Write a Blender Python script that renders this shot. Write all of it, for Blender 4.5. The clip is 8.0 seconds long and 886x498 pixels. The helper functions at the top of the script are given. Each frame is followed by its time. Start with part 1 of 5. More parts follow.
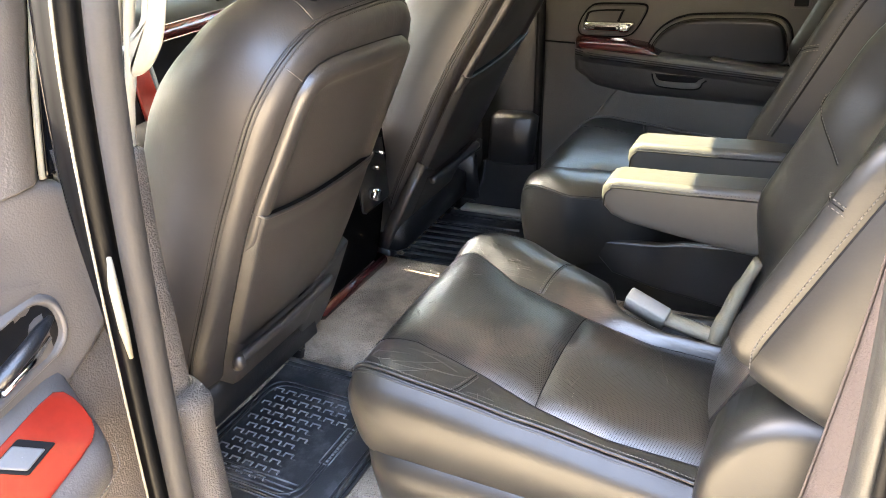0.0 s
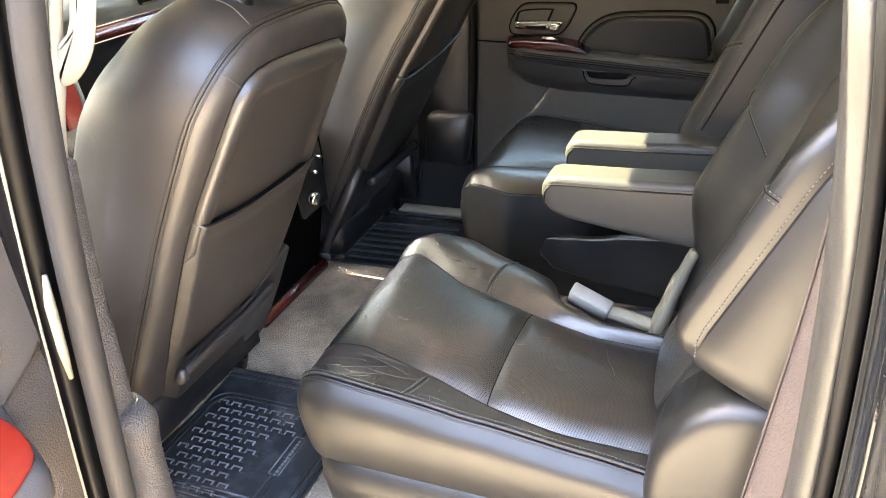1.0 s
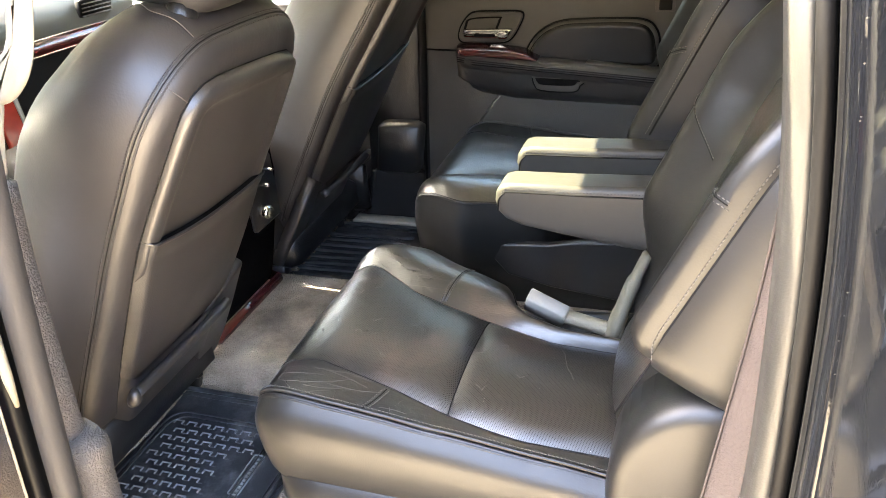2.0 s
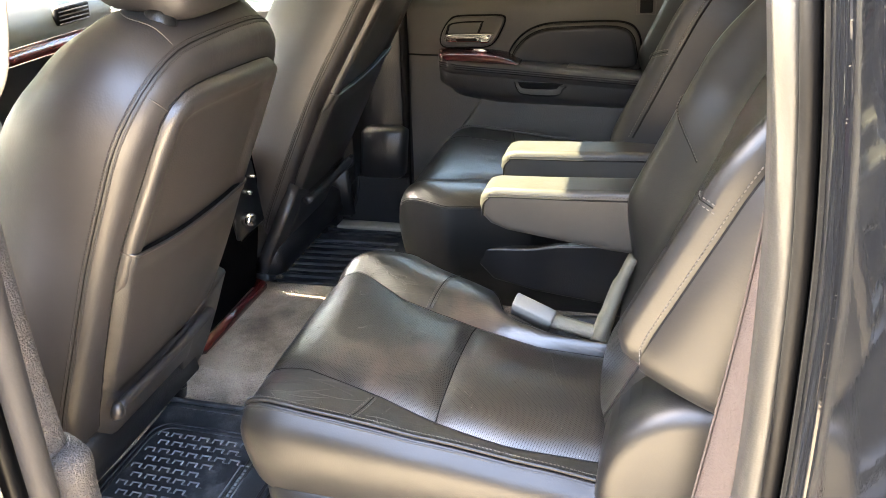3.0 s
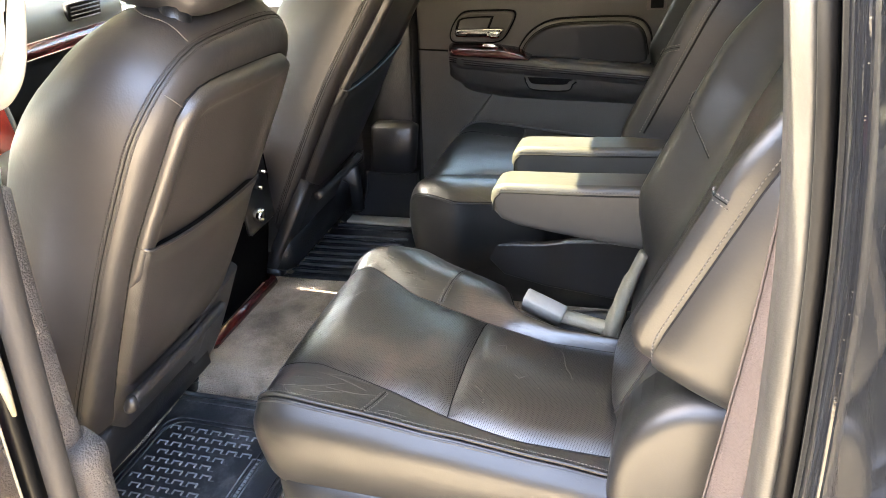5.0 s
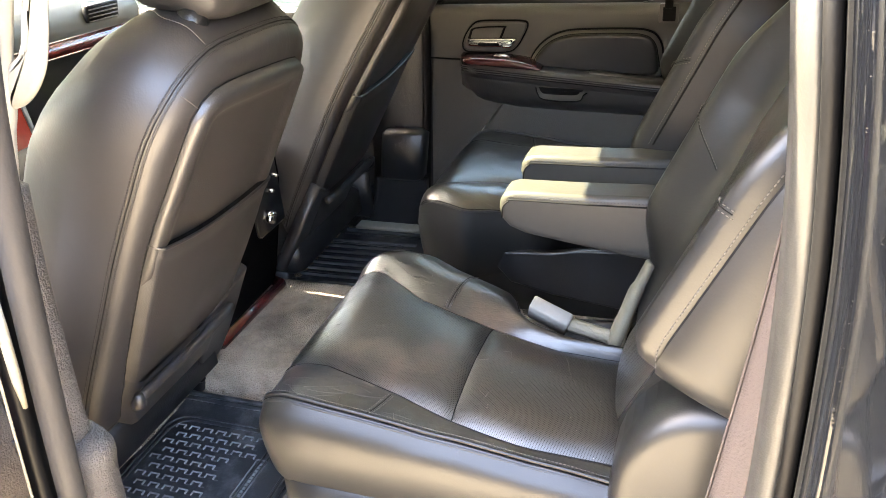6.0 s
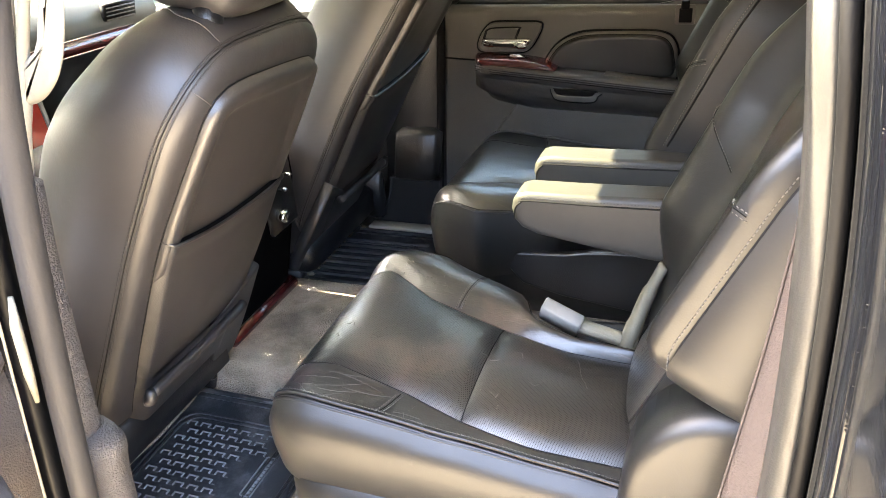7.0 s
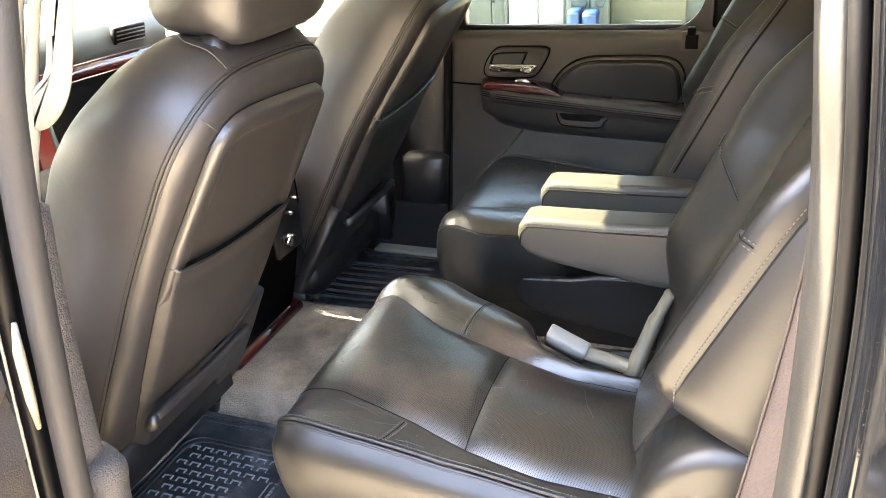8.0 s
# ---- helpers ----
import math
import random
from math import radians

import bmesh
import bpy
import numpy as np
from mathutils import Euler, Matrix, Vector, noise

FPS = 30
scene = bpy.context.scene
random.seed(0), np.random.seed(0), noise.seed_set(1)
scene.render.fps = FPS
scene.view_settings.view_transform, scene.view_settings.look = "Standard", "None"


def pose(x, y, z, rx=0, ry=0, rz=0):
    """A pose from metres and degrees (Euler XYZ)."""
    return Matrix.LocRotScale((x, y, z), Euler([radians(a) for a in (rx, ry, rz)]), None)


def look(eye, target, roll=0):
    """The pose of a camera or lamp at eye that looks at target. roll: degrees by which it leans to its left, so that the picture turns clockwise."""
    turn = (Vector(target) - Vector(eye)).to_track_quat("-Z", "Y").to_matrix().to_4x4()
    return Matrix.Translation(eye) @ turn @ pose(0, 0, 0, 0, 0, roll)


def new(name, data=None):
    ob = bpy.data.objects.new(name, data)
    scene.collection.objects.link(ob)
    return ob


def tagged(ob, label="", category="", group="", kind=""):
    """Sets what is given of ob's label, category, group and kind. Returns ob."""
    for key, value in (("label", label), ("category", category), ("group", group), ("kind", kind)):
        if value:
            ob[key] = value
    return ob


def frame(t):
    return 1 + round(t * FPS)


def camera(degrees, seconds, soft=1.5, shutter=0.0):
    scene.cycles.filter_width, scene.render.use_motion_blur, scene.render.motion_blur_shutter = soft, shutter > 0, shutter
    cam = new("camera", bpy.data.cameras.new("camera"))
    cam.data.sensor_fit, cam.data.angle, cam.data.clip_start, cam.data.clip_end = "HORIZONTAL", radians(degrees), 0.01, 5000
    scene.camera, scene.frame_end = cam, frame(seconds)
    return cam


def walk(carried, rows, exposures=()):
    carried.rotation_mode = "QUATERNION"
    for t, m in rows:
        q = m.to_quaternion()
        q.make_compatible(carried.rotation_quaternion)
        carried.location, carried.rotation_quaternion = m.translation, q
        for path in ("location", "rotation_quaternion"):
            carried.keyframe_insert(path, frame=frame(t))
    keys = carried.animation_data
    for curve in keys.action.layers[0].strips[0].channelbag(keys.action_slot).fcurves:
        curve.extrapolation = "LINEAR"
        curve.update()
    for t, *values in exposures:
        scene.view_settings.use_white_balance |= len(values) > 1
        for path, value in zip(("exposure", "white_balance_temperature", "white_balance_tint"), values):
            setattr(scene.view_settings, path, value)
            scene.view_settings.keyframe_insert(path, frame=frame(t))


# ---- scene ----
cam = camera(60.0, 8.0, 0.7)
PATH = [
    (0, (0.63, -1.422, 1.115), (-0.238, 0.11, 0.166), -5.6),
    (0.5, (0.623, -1.423, 1.117), (-0.167, 0.144, 0.157), -5.3),
    (1, (0.614, -1.427, 1.12), (-0.1, 0.173, 0.156), -5.2),
    (1.5, (0.613, -1.426, 1.123), (-0.038, 0.203, 0.161), -5.1),
    (3, (0.608, -1.415, 1.122), (0.039, 0.25, 0.171), -5.3),
    (3.5, (0.608, -1.421, 1.131), (0.034, 0.243, 0.181), -5.6),
    (4, (0.608, -1.424, 1.13), (0.022, 0.237, 0.181), -5.8),
    (4.5, (0.601, -1.416, 1.125), (0.017, 0.235, 0.159), -5.8),
    (6, (0.606, -1.433, 1.126), (-0.001, 0.225, 0.187), -4.5),
    (6.5, (0.607, -1.431, 1.125), (-0.026, 0.22, 0.191), -4.4),
    (7, (0.608, -1.431, 1.123), (-0.032, 0.217, 0.189), -4.4),
    (7.5, (0.607, -1.429, 1.125), (-0.043, 0.228, 0.212), -4.2),
    (8, (0.607, -1.423, 1.129), (-0.053, 0.244, 0.244), -4.2),
]
walk(cam, [(t, look(eye, target, roll)) for t, eye, target, roll in PATH], [(0, 6.21, 7350, 13.5), (8, 6.21, 7350, 13.5)])

# ---- light ----
world = bpy.data.worlds.new("world")
scene.world = world
world.use_nodes = True
wn = world.node_tree
sky = wn.nodes.new("ShaderNodeTexSky")
sky.sky_type = "NISHITA"
sky.sun_disc = False
sky.dust_density = 3.0
sky.ozone_density = 0.6
SUN_TO = Vector((-0.70, 0.06, 0.71)).normalized()
sky.sun_elevation = math.asin(SUN_TO.z)
sky.sun_rotation = math.atan2(SUN_TO.x, SUN_TO.y)
bg = wn.nodes["Background"]
bg.inputs["Strength"].default_value = 0.13
wn.links.new(sky.outputs["Color"], bg.inputs["Color"])
sun = new("sun", bpy.data.lights.new("sun", "SUN"))
sun.data.energy = 3.2
sun.data.angle = radians(0.5)
sun.data.color = (1.0, 0.94, 0.75)
sun.matrix_world = look(SUN_TO * 20, (0, 0, 0))

# ---- materials ----


def material(name, colour, rough=0.5, metal=0.0, scale=200.0, bump=0.1, vary=0.15, stain=6.0, coat=0.0, spec=0.5, rough_vary=0.1, detail=1.0, depth=0.002):
    """Principled surface with fine relief and colour change at two scales."""
    scale = min(scale, 320.0)
    m = bpy.data.materials.new(name)
    m.use_nodes = True
    nt = m.node_tree
    b = nt.nodes["Principled BSDF"]
    b.inputs["Metallic"].default_value = metal
    b.inputs["Coat Weight"].default_value = coat
    b.inputs["Coat Roughness"].default_value = 0.08
    b.inputs["Specular IOR Level"].default_value = spec
    tc = nt.nodes.new("ShaderNodeTexCoord")
    big = nt.nodes.new("ShaderNodeTexNoise")
    big.inputs["Scale"].default_value = stain
    big.inputs["Detail"].default_value = 6
    fine = nt.nodes.new("ShaderNodeTexNoise")
    fine.inputs["Scale"].default_value = scale
    fine.inputs["Detail"].default_value = detail
    for n in (big, fine):
        nt.links.new(tc.outputs["Object"], n.inputs["Vector"])
    mix = nt.nodes.new("ShaderNodeMix")
    mix.data_type = "RGBA"
    mix.inputs["A"].default_value = (*[c * (1 - vary) for c in colour], 1)
    mix.inputs["B"].default_value = (*[min(1, c * (1 + vary)) for c in colour], 1)
    add = nt.nodes.new("ShaderNodeMath")
    add.operation = "MULTIPLY_ADD"
    add.inputs[1].default_value = 0.4
    nt.links.new(fine.outputs["Fac"], add.inputs[0])
    half = nt.nodes.new("ShaderNodeMath")
    half.operation = "MULTIPLY"
    half.inputs[1].default_value = 0.6
    nt.links.new(big.outputs["Fac"], half.inputs[0])
    nt.links.new(half.outputs[0], add.inputs[2])
    nt.links.new(add.outputs[0], mix.inputs["Factor"])
    nt.links.new(mix.outputs["Result"], b.inputs["Base Color"])
    rr = nt.nodes.new("ShaderNodeMapRange")
    rr.inputs["From Min"].default_value, rr.inputs["From Max"].default_value = 0.3, 0.7
    rr.inputs["To Min"].default_value = max(0.02, rough - rough_vary)
    rr.inputs["To Max"].default_value = min(1, rough + rough_vary)
    nt.links.new(big.outputs["Fac"], rr.inputs["Value"])
    nt.links.new(rr.outputs["Result"], b.inputs["Roughness"])
    bp = nt.nodes.new("ShaderNodeBump")
    bp.inputs["Strength"].default_value = bump
    bp.inputs["Distance"].default_value = depth
    nt.links.new(fine.outputs["Fac"], bp.inputs["Height"])
    nt.links.new(bp.outputs["Normal"], b.inputs["Normal"])
    return m


def leather(name, colour, rough=0.42, perforated=False, creases=0.0, scuff=0.0, scratch=0.0, spec=0.5):
    """Hide: pebble grain, soft creases, pale scuffs; perforated panels carry rows of pin holes."""
    m = material(name, colour, rough, scale=60, bump=0.0, vary=0.18, stain=9, rough_vary=0.035, spec=spec)
    nt = m.node_tree
    b = nt.nodes["Principled BSDF"]
    tc = next(n for n in nt.nodes if n.type == "TEX_COORD")
    grain = nt.nodes.new("ShaderNodeTexVoronoi")
    grain.inputs["Scale"].default_value = 330
    fold = nt.nodes.new("ShaderNodeTexNoise")
    fold.inputs["Scale"].default_value = 14
    fold.inputs["Detail"].default_value = 5
    fold.inputs["Distortion"].default_value = 1.2
    mp = nt.nodes.new("ShaderNodeMapping")
    mp.inputs["Scale"].default_value = (0.7, 1.6, 1.0)
    nt.links.new(tc.outputs["Object"], mp.inputs["Vector"])
    nt.links.new(mp.outputs["Vector"], fold.inputs["Vector"])
    nt.links.new(tc.outputs["Object"], grain.inputs["Vector"])
    b1 = nt.nodes.new("ShaderNodeBump")
    b1.inputs["Strength"].default_value = 0.11
    b1.inputs["Distance"].default_value = 0.0008
    nt.links.new(grain.outputs["Distance"], b1.inputs["Height"])
    b2 = nt.nodes.new("ShaderNodeBump")
    b2.inputs["Strength"].default_value = 0.12 + creases
    b2.inputs["Distance"].default_value = 0.006
    nt.links.new(fold.outputs["Fac"], b2.inputs["Height"])
    nt.links.new(b1.outputs["Normal"], b2.inputs["Normal"])
    last = b2
    if creases:
        cr = nt.nodes.new("ShaderNodeTexVoronoi")
        cr.feature = "DISTANCE_TO_EDGE"
        cr.inputs["Scale"].default_value = 38
        wob = nt.nodes.new("ShaderNodeMix")
        wob.data_type = "RGBA"
        wob.inputs["Factor"].default_value = 0.06
        nt.links.new(mp.outputs["Vector"], wob.inputs["A"])
        nt.links.new(fold.outputs["Color"], wob.inputs["B"])
        nt.links.new(wob.outputs["Result"], cr.inputs["Vector"])
        cut = nt.nodes.new("ShaderNodeMapRange")
        cut.inputs["From Max"].default_value = 0.09
        nt.links.new(cr.outputs["Distance"], cut.inputs["Value"])
        b4 = nt.nodes.new("ShaderNodeBump")
        b4.inputs["Strength"].default_value = creases
        b4.inputs["Distance"].default_value = 0.0010
        nt.links.new(cut.outputs["Result"], b4.inputs["Height"])
        nt.links.new(b2.outputs["Normal"], b4.inputs["Normal"])
        last = b4
    base = b.inputs["Base Color"].links[0].from_socket
    if perforated:
        sx = nt.nodes.new("ShaderNodeSeparateXYZ")
        nt.links.new(tc.outputs["Object"], sx.inputs["Vector"])
        prods = []
        along = nt.nodes.new("ShaderNodeMath")
        nt.links.new(sx.outputs["X"], along.inputs[0])
        nt.links.new(sx.outputs["Z"], along.inputs[1])
        for ax, ay in ((1, 1), (1, -1)):
            lin = nt.nodes.new("ShaderNodeMath")
            lin.operation = "MULTIPLY_ADD"
            lin.inputs[1].default_value = ay
            nt.links.new(sx.outputs["Y"], lin.inputs[0])
            nt.links.new(along.outputs[0], lin.inputs[2])
            sc = nt.nodes.new("ShaderNodeMath")
            sc.operation = "MULTIPLY"
            sc.inputs[1].default_value = 2 * math.pi / 0.0032
            nt.links.new(lin.outputs[0], sc.inputs[0])
            sn = nt.nodes.new("ShaderNodeMath")
            sn.operation = "SINE"
            nt.links.new(sc.outputs[0], sn.inputs[0])
            prods.append(sn)
        ad = nt.nodes.new("ShaderNodeMath")
        nt.links.new(prods[0].outputs[0], ad.inputs[0])
        nt.links.new(prods[1].outputs[0], ad.inputs[1])
        hole = nt.nodes.new("ShaderNodeMapRange")
        hole.inputs["From Min"].default_value, hole.inputs["From Max"].default_value = 1.0, 1.6
        nt.links.new(ad.outputs[0], hole.inputs["Value"])
        dark = nt.nodes.new("ShaderNodeMix")
        dark.data_type = "RGBA"
        nt.links.new(hole.outputs["Result"], dark.inputs["Factor"])
        nt.links.new(base, dark.inputs["A"])
        dark.inputs["B"].default_value = (0.002, 0.002, 0.002, 1)
        base = dark.outputs["Result"]
        dull = nt.nodes.new("ShaderNodeMapRange")
        dull.inputs["To Min"].default_value, dull.inputs["To Max"].default_value = spec, 0.0
        nt.links.new(hole.outputs["Result"], dull.inputs["Value"])
        nt.links.new(dull.outputs["Result"], b.inputs["Specular IOR Level"])
        b3 = nt.nodes.new("ShaderNodeBump")
        b3.invert = True
        b3.inputs["Strength"].default_value = 0.22
        b3.inputs["Distance"].default_value = 0.001
        nt.links.new(hole.outputs["Result"], b3.inputs["Height"])
        nt.links.new(last.outputs["Normal"], b3.inputs["Normal"])
        last = b3
    if scuff:
        sn = nt.nodes.new("ShaderNodeTexNoise")
        sn.inputs["Scale"].default_value = 11
        sn.inputs["Detail"].default_value = 9
        sn.inputs["Distortion"].default_value = 2.5
        nt.links.new(tc.outputs["Object"], sn.inputs["Vector"])
        ln = nt.nodes.new("ShaderNodeMapRange")
        ln.inputs["From Min"].default_value, ln.inputs["From Max"].default_value = 0.645, 0.72
        ln.inputs["To Max"].default_value = scuff
        nt.links.new(sn.outputs["Fac"], ln.inputs["Value"])
        pale = nt.nodes.new("ShaderNodeMix")
        pale.data_type = "RGBA"
        nt.links.new(ln.outputs["Result"], pale.inputs["Factor"])
        nt.links.new(base, pale.inputs["A"])
        pale.inputs["B"].default_value = (0.22, 0.19, 0.17, 1)
        base = pale.outputs["Result"]
    for k in range(2 if scratch else 0):
        turn = nt.nodes.new("ShaderNodeMapping")
        turn.inputs["Rotation"].default_value = (0, 0, (0.5, -0.9)[k])
        turn.inputs["Scale"].default_value = (12, 420, 12)
        nt.links.new(tc.outputs["Object"], turn.inputs["Vector"])
        sn = nt.nodes.new("ShaderNodeTexNoise")
        sn.inputs["Scale"].default_value = 1.0
        sn.inputs["Detail"].default_value = 3
        sn.inputs["Distortion"].default_value = 0.35
        nt.links.new(turn.outputs["Vector"], sn.inputs["Vector"])
        ln = nt.nodes.new("ShaderNodeMapRange")
        ln.inputs["From Min"].default_value, ln.inputs["From Max"].default_value = 0.61, 0.72
        ln.inputs["To Max"].default_value = scratch
        nt.links.new(sn.outputs["Fac"], ln.inputs["Value"])
        pale = nt.nodes.new("ShaderNodeMix")
        pale.data_type = "RGBA"
        nt.links.new(ln.outputs["Result"], pale.inputs["Factor"])
        nt.links.new(base, pale.inputs["A"])
        pale.inputs["B"].default_value = (0.17, 0.14, 0.12, 1)
        base = pale.outputs["Result"]
    nt.links.new(base, b.inputs["Base Color"])
    nt.links.new(last.outputs["Normal"], b.inputs["Normal"])
    return m


M_LEATHER = leather("front_leather", (0.0205, 0.0188, 0.0191), 0.46, spec=0.56)
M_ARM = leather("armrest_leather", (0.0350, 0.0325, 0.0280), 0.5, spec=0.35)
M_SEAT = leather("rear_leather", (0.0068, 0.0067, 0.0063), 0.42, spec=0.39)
M_WORN = leather("worn_leather", (0.0074, 0.0072, 0.0070), 0.35, creases=0.09, scratch=0.12, spec=0.7)
M_PERF = leather("perforated_leather", (0.0068, 0.0066, 0.0063), 0.36, perforated=True, scratch=0.06, spec=0.85)
M_BLACKLEATHER = leather("black_leather", (0.0075, 0.0074, 0.0072), 0.38, spec=0.5)
M_SHELL = material("seat_shell", (0.0172, 0.0156, 0.0154), 0.43, spec=0.70, scale=320, bump=0.16, vary=0.14, rough_vary=0.05)
M_THREAD = material("thread", (0.075, 0.068, 0.060), 0.7, scale=900, bump=0.2)
M_DARKTHREAD = material("dark_thread", (0.014, 0.011, 0.010), 0.7, scale=900, bump=0.2)
# dark colour for seams, and for shade painted under the seat's side pad
M_SEAM = material("seam_groove_and_shade", (0.004725, 0.004252, 0.004252), 0.7, scale=500, spec=0.15)
M_PLASTIC = material("dark_plastic", (0.0062, 0.0066, 0.0076), 0.38, rough_vary=0.08, scale=700, bump=0.25, vary=0.2, stain=14)
M_PILLARGREY = material("pillar_grey", (0.0150, 0.0150, 0.0162), 0.40, rough_vary=0.07, scale=700, bump=0.25, vary=0.25, stain=14)
M_GREYPLASTIC = material("grey_plastic", (0.06863, 0.06107, 0.05569), 0.5, scale=650, bump=0.25, vary=0.1)
M_DOORTRIM = material("door_trim", (0.0540, 0.0520, 0.0470), 0.46, scale=650, bump=0.3, vary=0.14, stain=9)
M_DOORPAD = material("door_pad", (0.0290, 0.0272, 0.0255), 0.42, scale=650, bump=0.3, vary=0.14, stain=9)
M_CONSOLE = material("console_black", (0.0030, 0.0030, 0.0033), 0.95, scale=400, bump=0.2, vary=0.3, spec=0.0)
M_GRAIN = material("grained_plastic", (0.0720, 0.0640, 0.0600), 0.62, scale=330, bump=1.0, vary=0.45, detail=2, depth=0.006)
M_PILLAR = material("pillar_plastic", (0.0135, 0.0137, 0.0124), 0.5, scale=400, bump=0.15, vary=0.08)
M_CREAM = material("cream_plastic", (0.255, 0.2438, 0.21), 0.5, scale=400, bump=0.15, vary=0.06)
M_DASH = material("dash_plastic", (0.052, 0.056, 0.050), 0.5, scale=500, bump=0.15, vary=0.08)
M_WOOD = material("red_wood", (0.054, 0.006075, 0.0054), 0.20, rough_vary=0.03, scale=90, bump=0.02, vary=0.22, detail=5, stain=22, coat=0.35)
# lit copy of the red wood: light falling on it is put into the colour
M_WOODLIT = material("red_wood_lit", (0.192, 0.0144, 0.008), 0.20, rough_vary=0.03, scale=90, bump=0.02, vary=0.35, detail=5, stain=22, coat=0.8)
M_CARPET = material("carpet", (0.29, 0.24, 0.187), 0.95, scale=330, bump=1.0, vary=0.8, depth=0.006, stain=12, spec=0.1)
M_RUBBER = material("rubber_mat", (0.0165, 0.0185, 0.0222), 0.42, scale=260, bump=0.25, vary=0.4, stain=16, rough_vary=0.09)
M_DUST = material("dusty_rubber", (0.1148, 0.1215, 0.1323), 0.6, scale=80, bump=0.3, vary=0.7, stain=14)
M_SEAL = material("door_seal", (0.0235, 0.0218, 0.0210), 0.66, scale=300, bump=0.12, vary=0.2, spec=0.22)
M_PAINT = material("black_paint", (0.0010, 0.0012, 0.0018), 0.07, spec=0.3, scale=140, bump=0.02, vary=0.5, coat=0.0, rough_vary=0.06)
M_JAMB = material("jamb_black", (0.0008, 0.0009, 0.0012), 0.45, spec=0.10, scale=140, bump=0.01, vary=0.5, rough_vary=0.03)
M_FABRIC = material("door_fabric", (0.08266, 0.06888, 0.05879), 0.9, scale=350, bump=0.8, vary=0.3, spec=0.2)
M_BODY = material("dusty_paint", (0.0012, 0.0014, 0.0020), 0.07, spec=0.28, scale=170, bump=0.03, vary=0.6, stain=5, rough_vary=0.05)


def specks(m, colour, scale, size, share=0.5):
    """Scattered dust dots and drops over a painted surface."""
    nt = m.node_tree
    b = nt.nodes["Principled BSDF"]
    tc = next(n for n in nt.nodes if n.type == "TEX_COORD")
    cells = nt.nodes.new("ShaderNodeTexVoronoi")
    cells.inputs["Scale"].default_value = scale
    nt.links.new(tc.outputs["Object"], cells.inputs["Vector"])
    dot = nt.nodes.new("ShaderNodeMapRange")
    dot.inputs["From Min"].default_value, dot.inputs["From Max"].default_value = size, size * 0.6
    nt.links.new(cells.outputs["Distance"], dot.inputs["Value"])
    pick = nt.nodes.new("ShaderNodeSeparateColor")
    nt.links.new(cells.outputs["Color"], pick.inputs["Color"])
    some = nt.nodes.new("ShaderNodeMath")
    some.operation = "GREATER_THAN"
    some.inputs[1].default_value = 1 - share
    nt.links.new(pick.outputs["Red"], some.inputs[0])
    both = nt.nodes.new("ShaderNodeMath")
    both.operation = "MULTIPLY"
    nt.links.new(dot.outputs["Result"], both.inputs[0])
    nt.links.new(some.outputs[0], both.inputs[1])
    mix = nt.nodes.new("ShaderNodeMix")
    mix.data_type = "RGBA"
    nt.links.new(both.outputs[0], mix.inputs["Factor"])
    nt.links.new(b.inputs["Base Color"].links[0].from_socket, mix.inputs["A"])
    mix.inputs["B"].default_value = (*colour, 1)
    nt.links.new(mix.outputs["Result"], b.inputs["Base Color"])


M_SCUFF = material("scuffed_hide", (0.034, 0.031, 0.028), 0.5, scale=300, bump=0.1, vary=0.3)
# black for rubber seals and joints, and for shade painted into openings and hollows
M_SEALSHADE = material("black_seal_and_shade", (0.0016, 0.0016, 0.0018), 0.55, scale=300, bump=0.1, vary=0.2, spec=0.12)
specks(M_BODY, (0.016, 0.016, 0.015), 330, 0.24)
specks(M_PERF, (0.10, 0.095, 0.085), 260, 0.30, 0.012)
specks(M_WORN, (0.09, 0.085, 0.075), 260, 0.28, 0.008)


def rubbed(m, colour, scale, low, high, amount):
    """Soft patches where the dye has rubbed off."""
    nt = m.node_tree
    b = nt.nodes["Principled BSDF"]
    tc = next(n for n in nt.nodes if n.type == "TEX_COORD")
    patch = nt.nodes.new("ShaderNodeTexNoise")
    patch.inputs["Scale"].default_value = scale
    patch.inputs["Detail"].default_value = 8
    patch.inputs["Roughness"].default_value = 0.65
    nt.links.new(tc.outputs["Object"], patch.inputs["Vector"])
    edge = nt.nodes.new("ShaderNodeMapRange")
    edge.inputs["From Min"].default_value, edge.inputs["From Max"].default_value = low, high
    edge.inputs["To Max"].default_value = amount
    nt.links.new(patch.outputs["Fac"], edge.inputs["Value"])
    mix = nt.nodes.new("ShaderNodeMix")
    mix.data_type = "RGBA"
    nt.links.new(edge.outputs["Result"], mix.inputs["Factor"])
    nt.links.new(b.inputs["Base Color"].links[0].from_socket, mix.inputs["A"])
    mix.inputs["B"].default_value = (*colour, 1)
    nt.links.new(mix.outputs["Result"], b.inputs["Base Color"])


rubbed(M_PERF, (0.044, 0.027, 0.020), 5.0, 0.53, 0.66, 0.7)
rubbed(M_WORN, (0.048, 0.029, 0.022), 6.0, 0.54, 0.66, 0.7)
rubbed(M_RUBBER, (0.115, 0.118, 0.122), 9.0, 0.51, 0.68, 0.55)
rubbed(M_DUST, (0.20, 0.205, 0.21), 9.0, 0.50, 0.66, 0.8)
rubbed(M_CARPET, (0.10, 0.080, 0.060), 7.0, 0.45, 0.65, 0.7)
M_CHROME = material("chrome", (0.75, 0.75, 0.74), 0.10, metal=1.0, scale=60, bump=0.01, vary=0.05, rough_vary=0.05)
M_SWITCH = material("switch_grey", (0.096, 0.098, 0.1), 0.4, scale=300, bump=0.1)
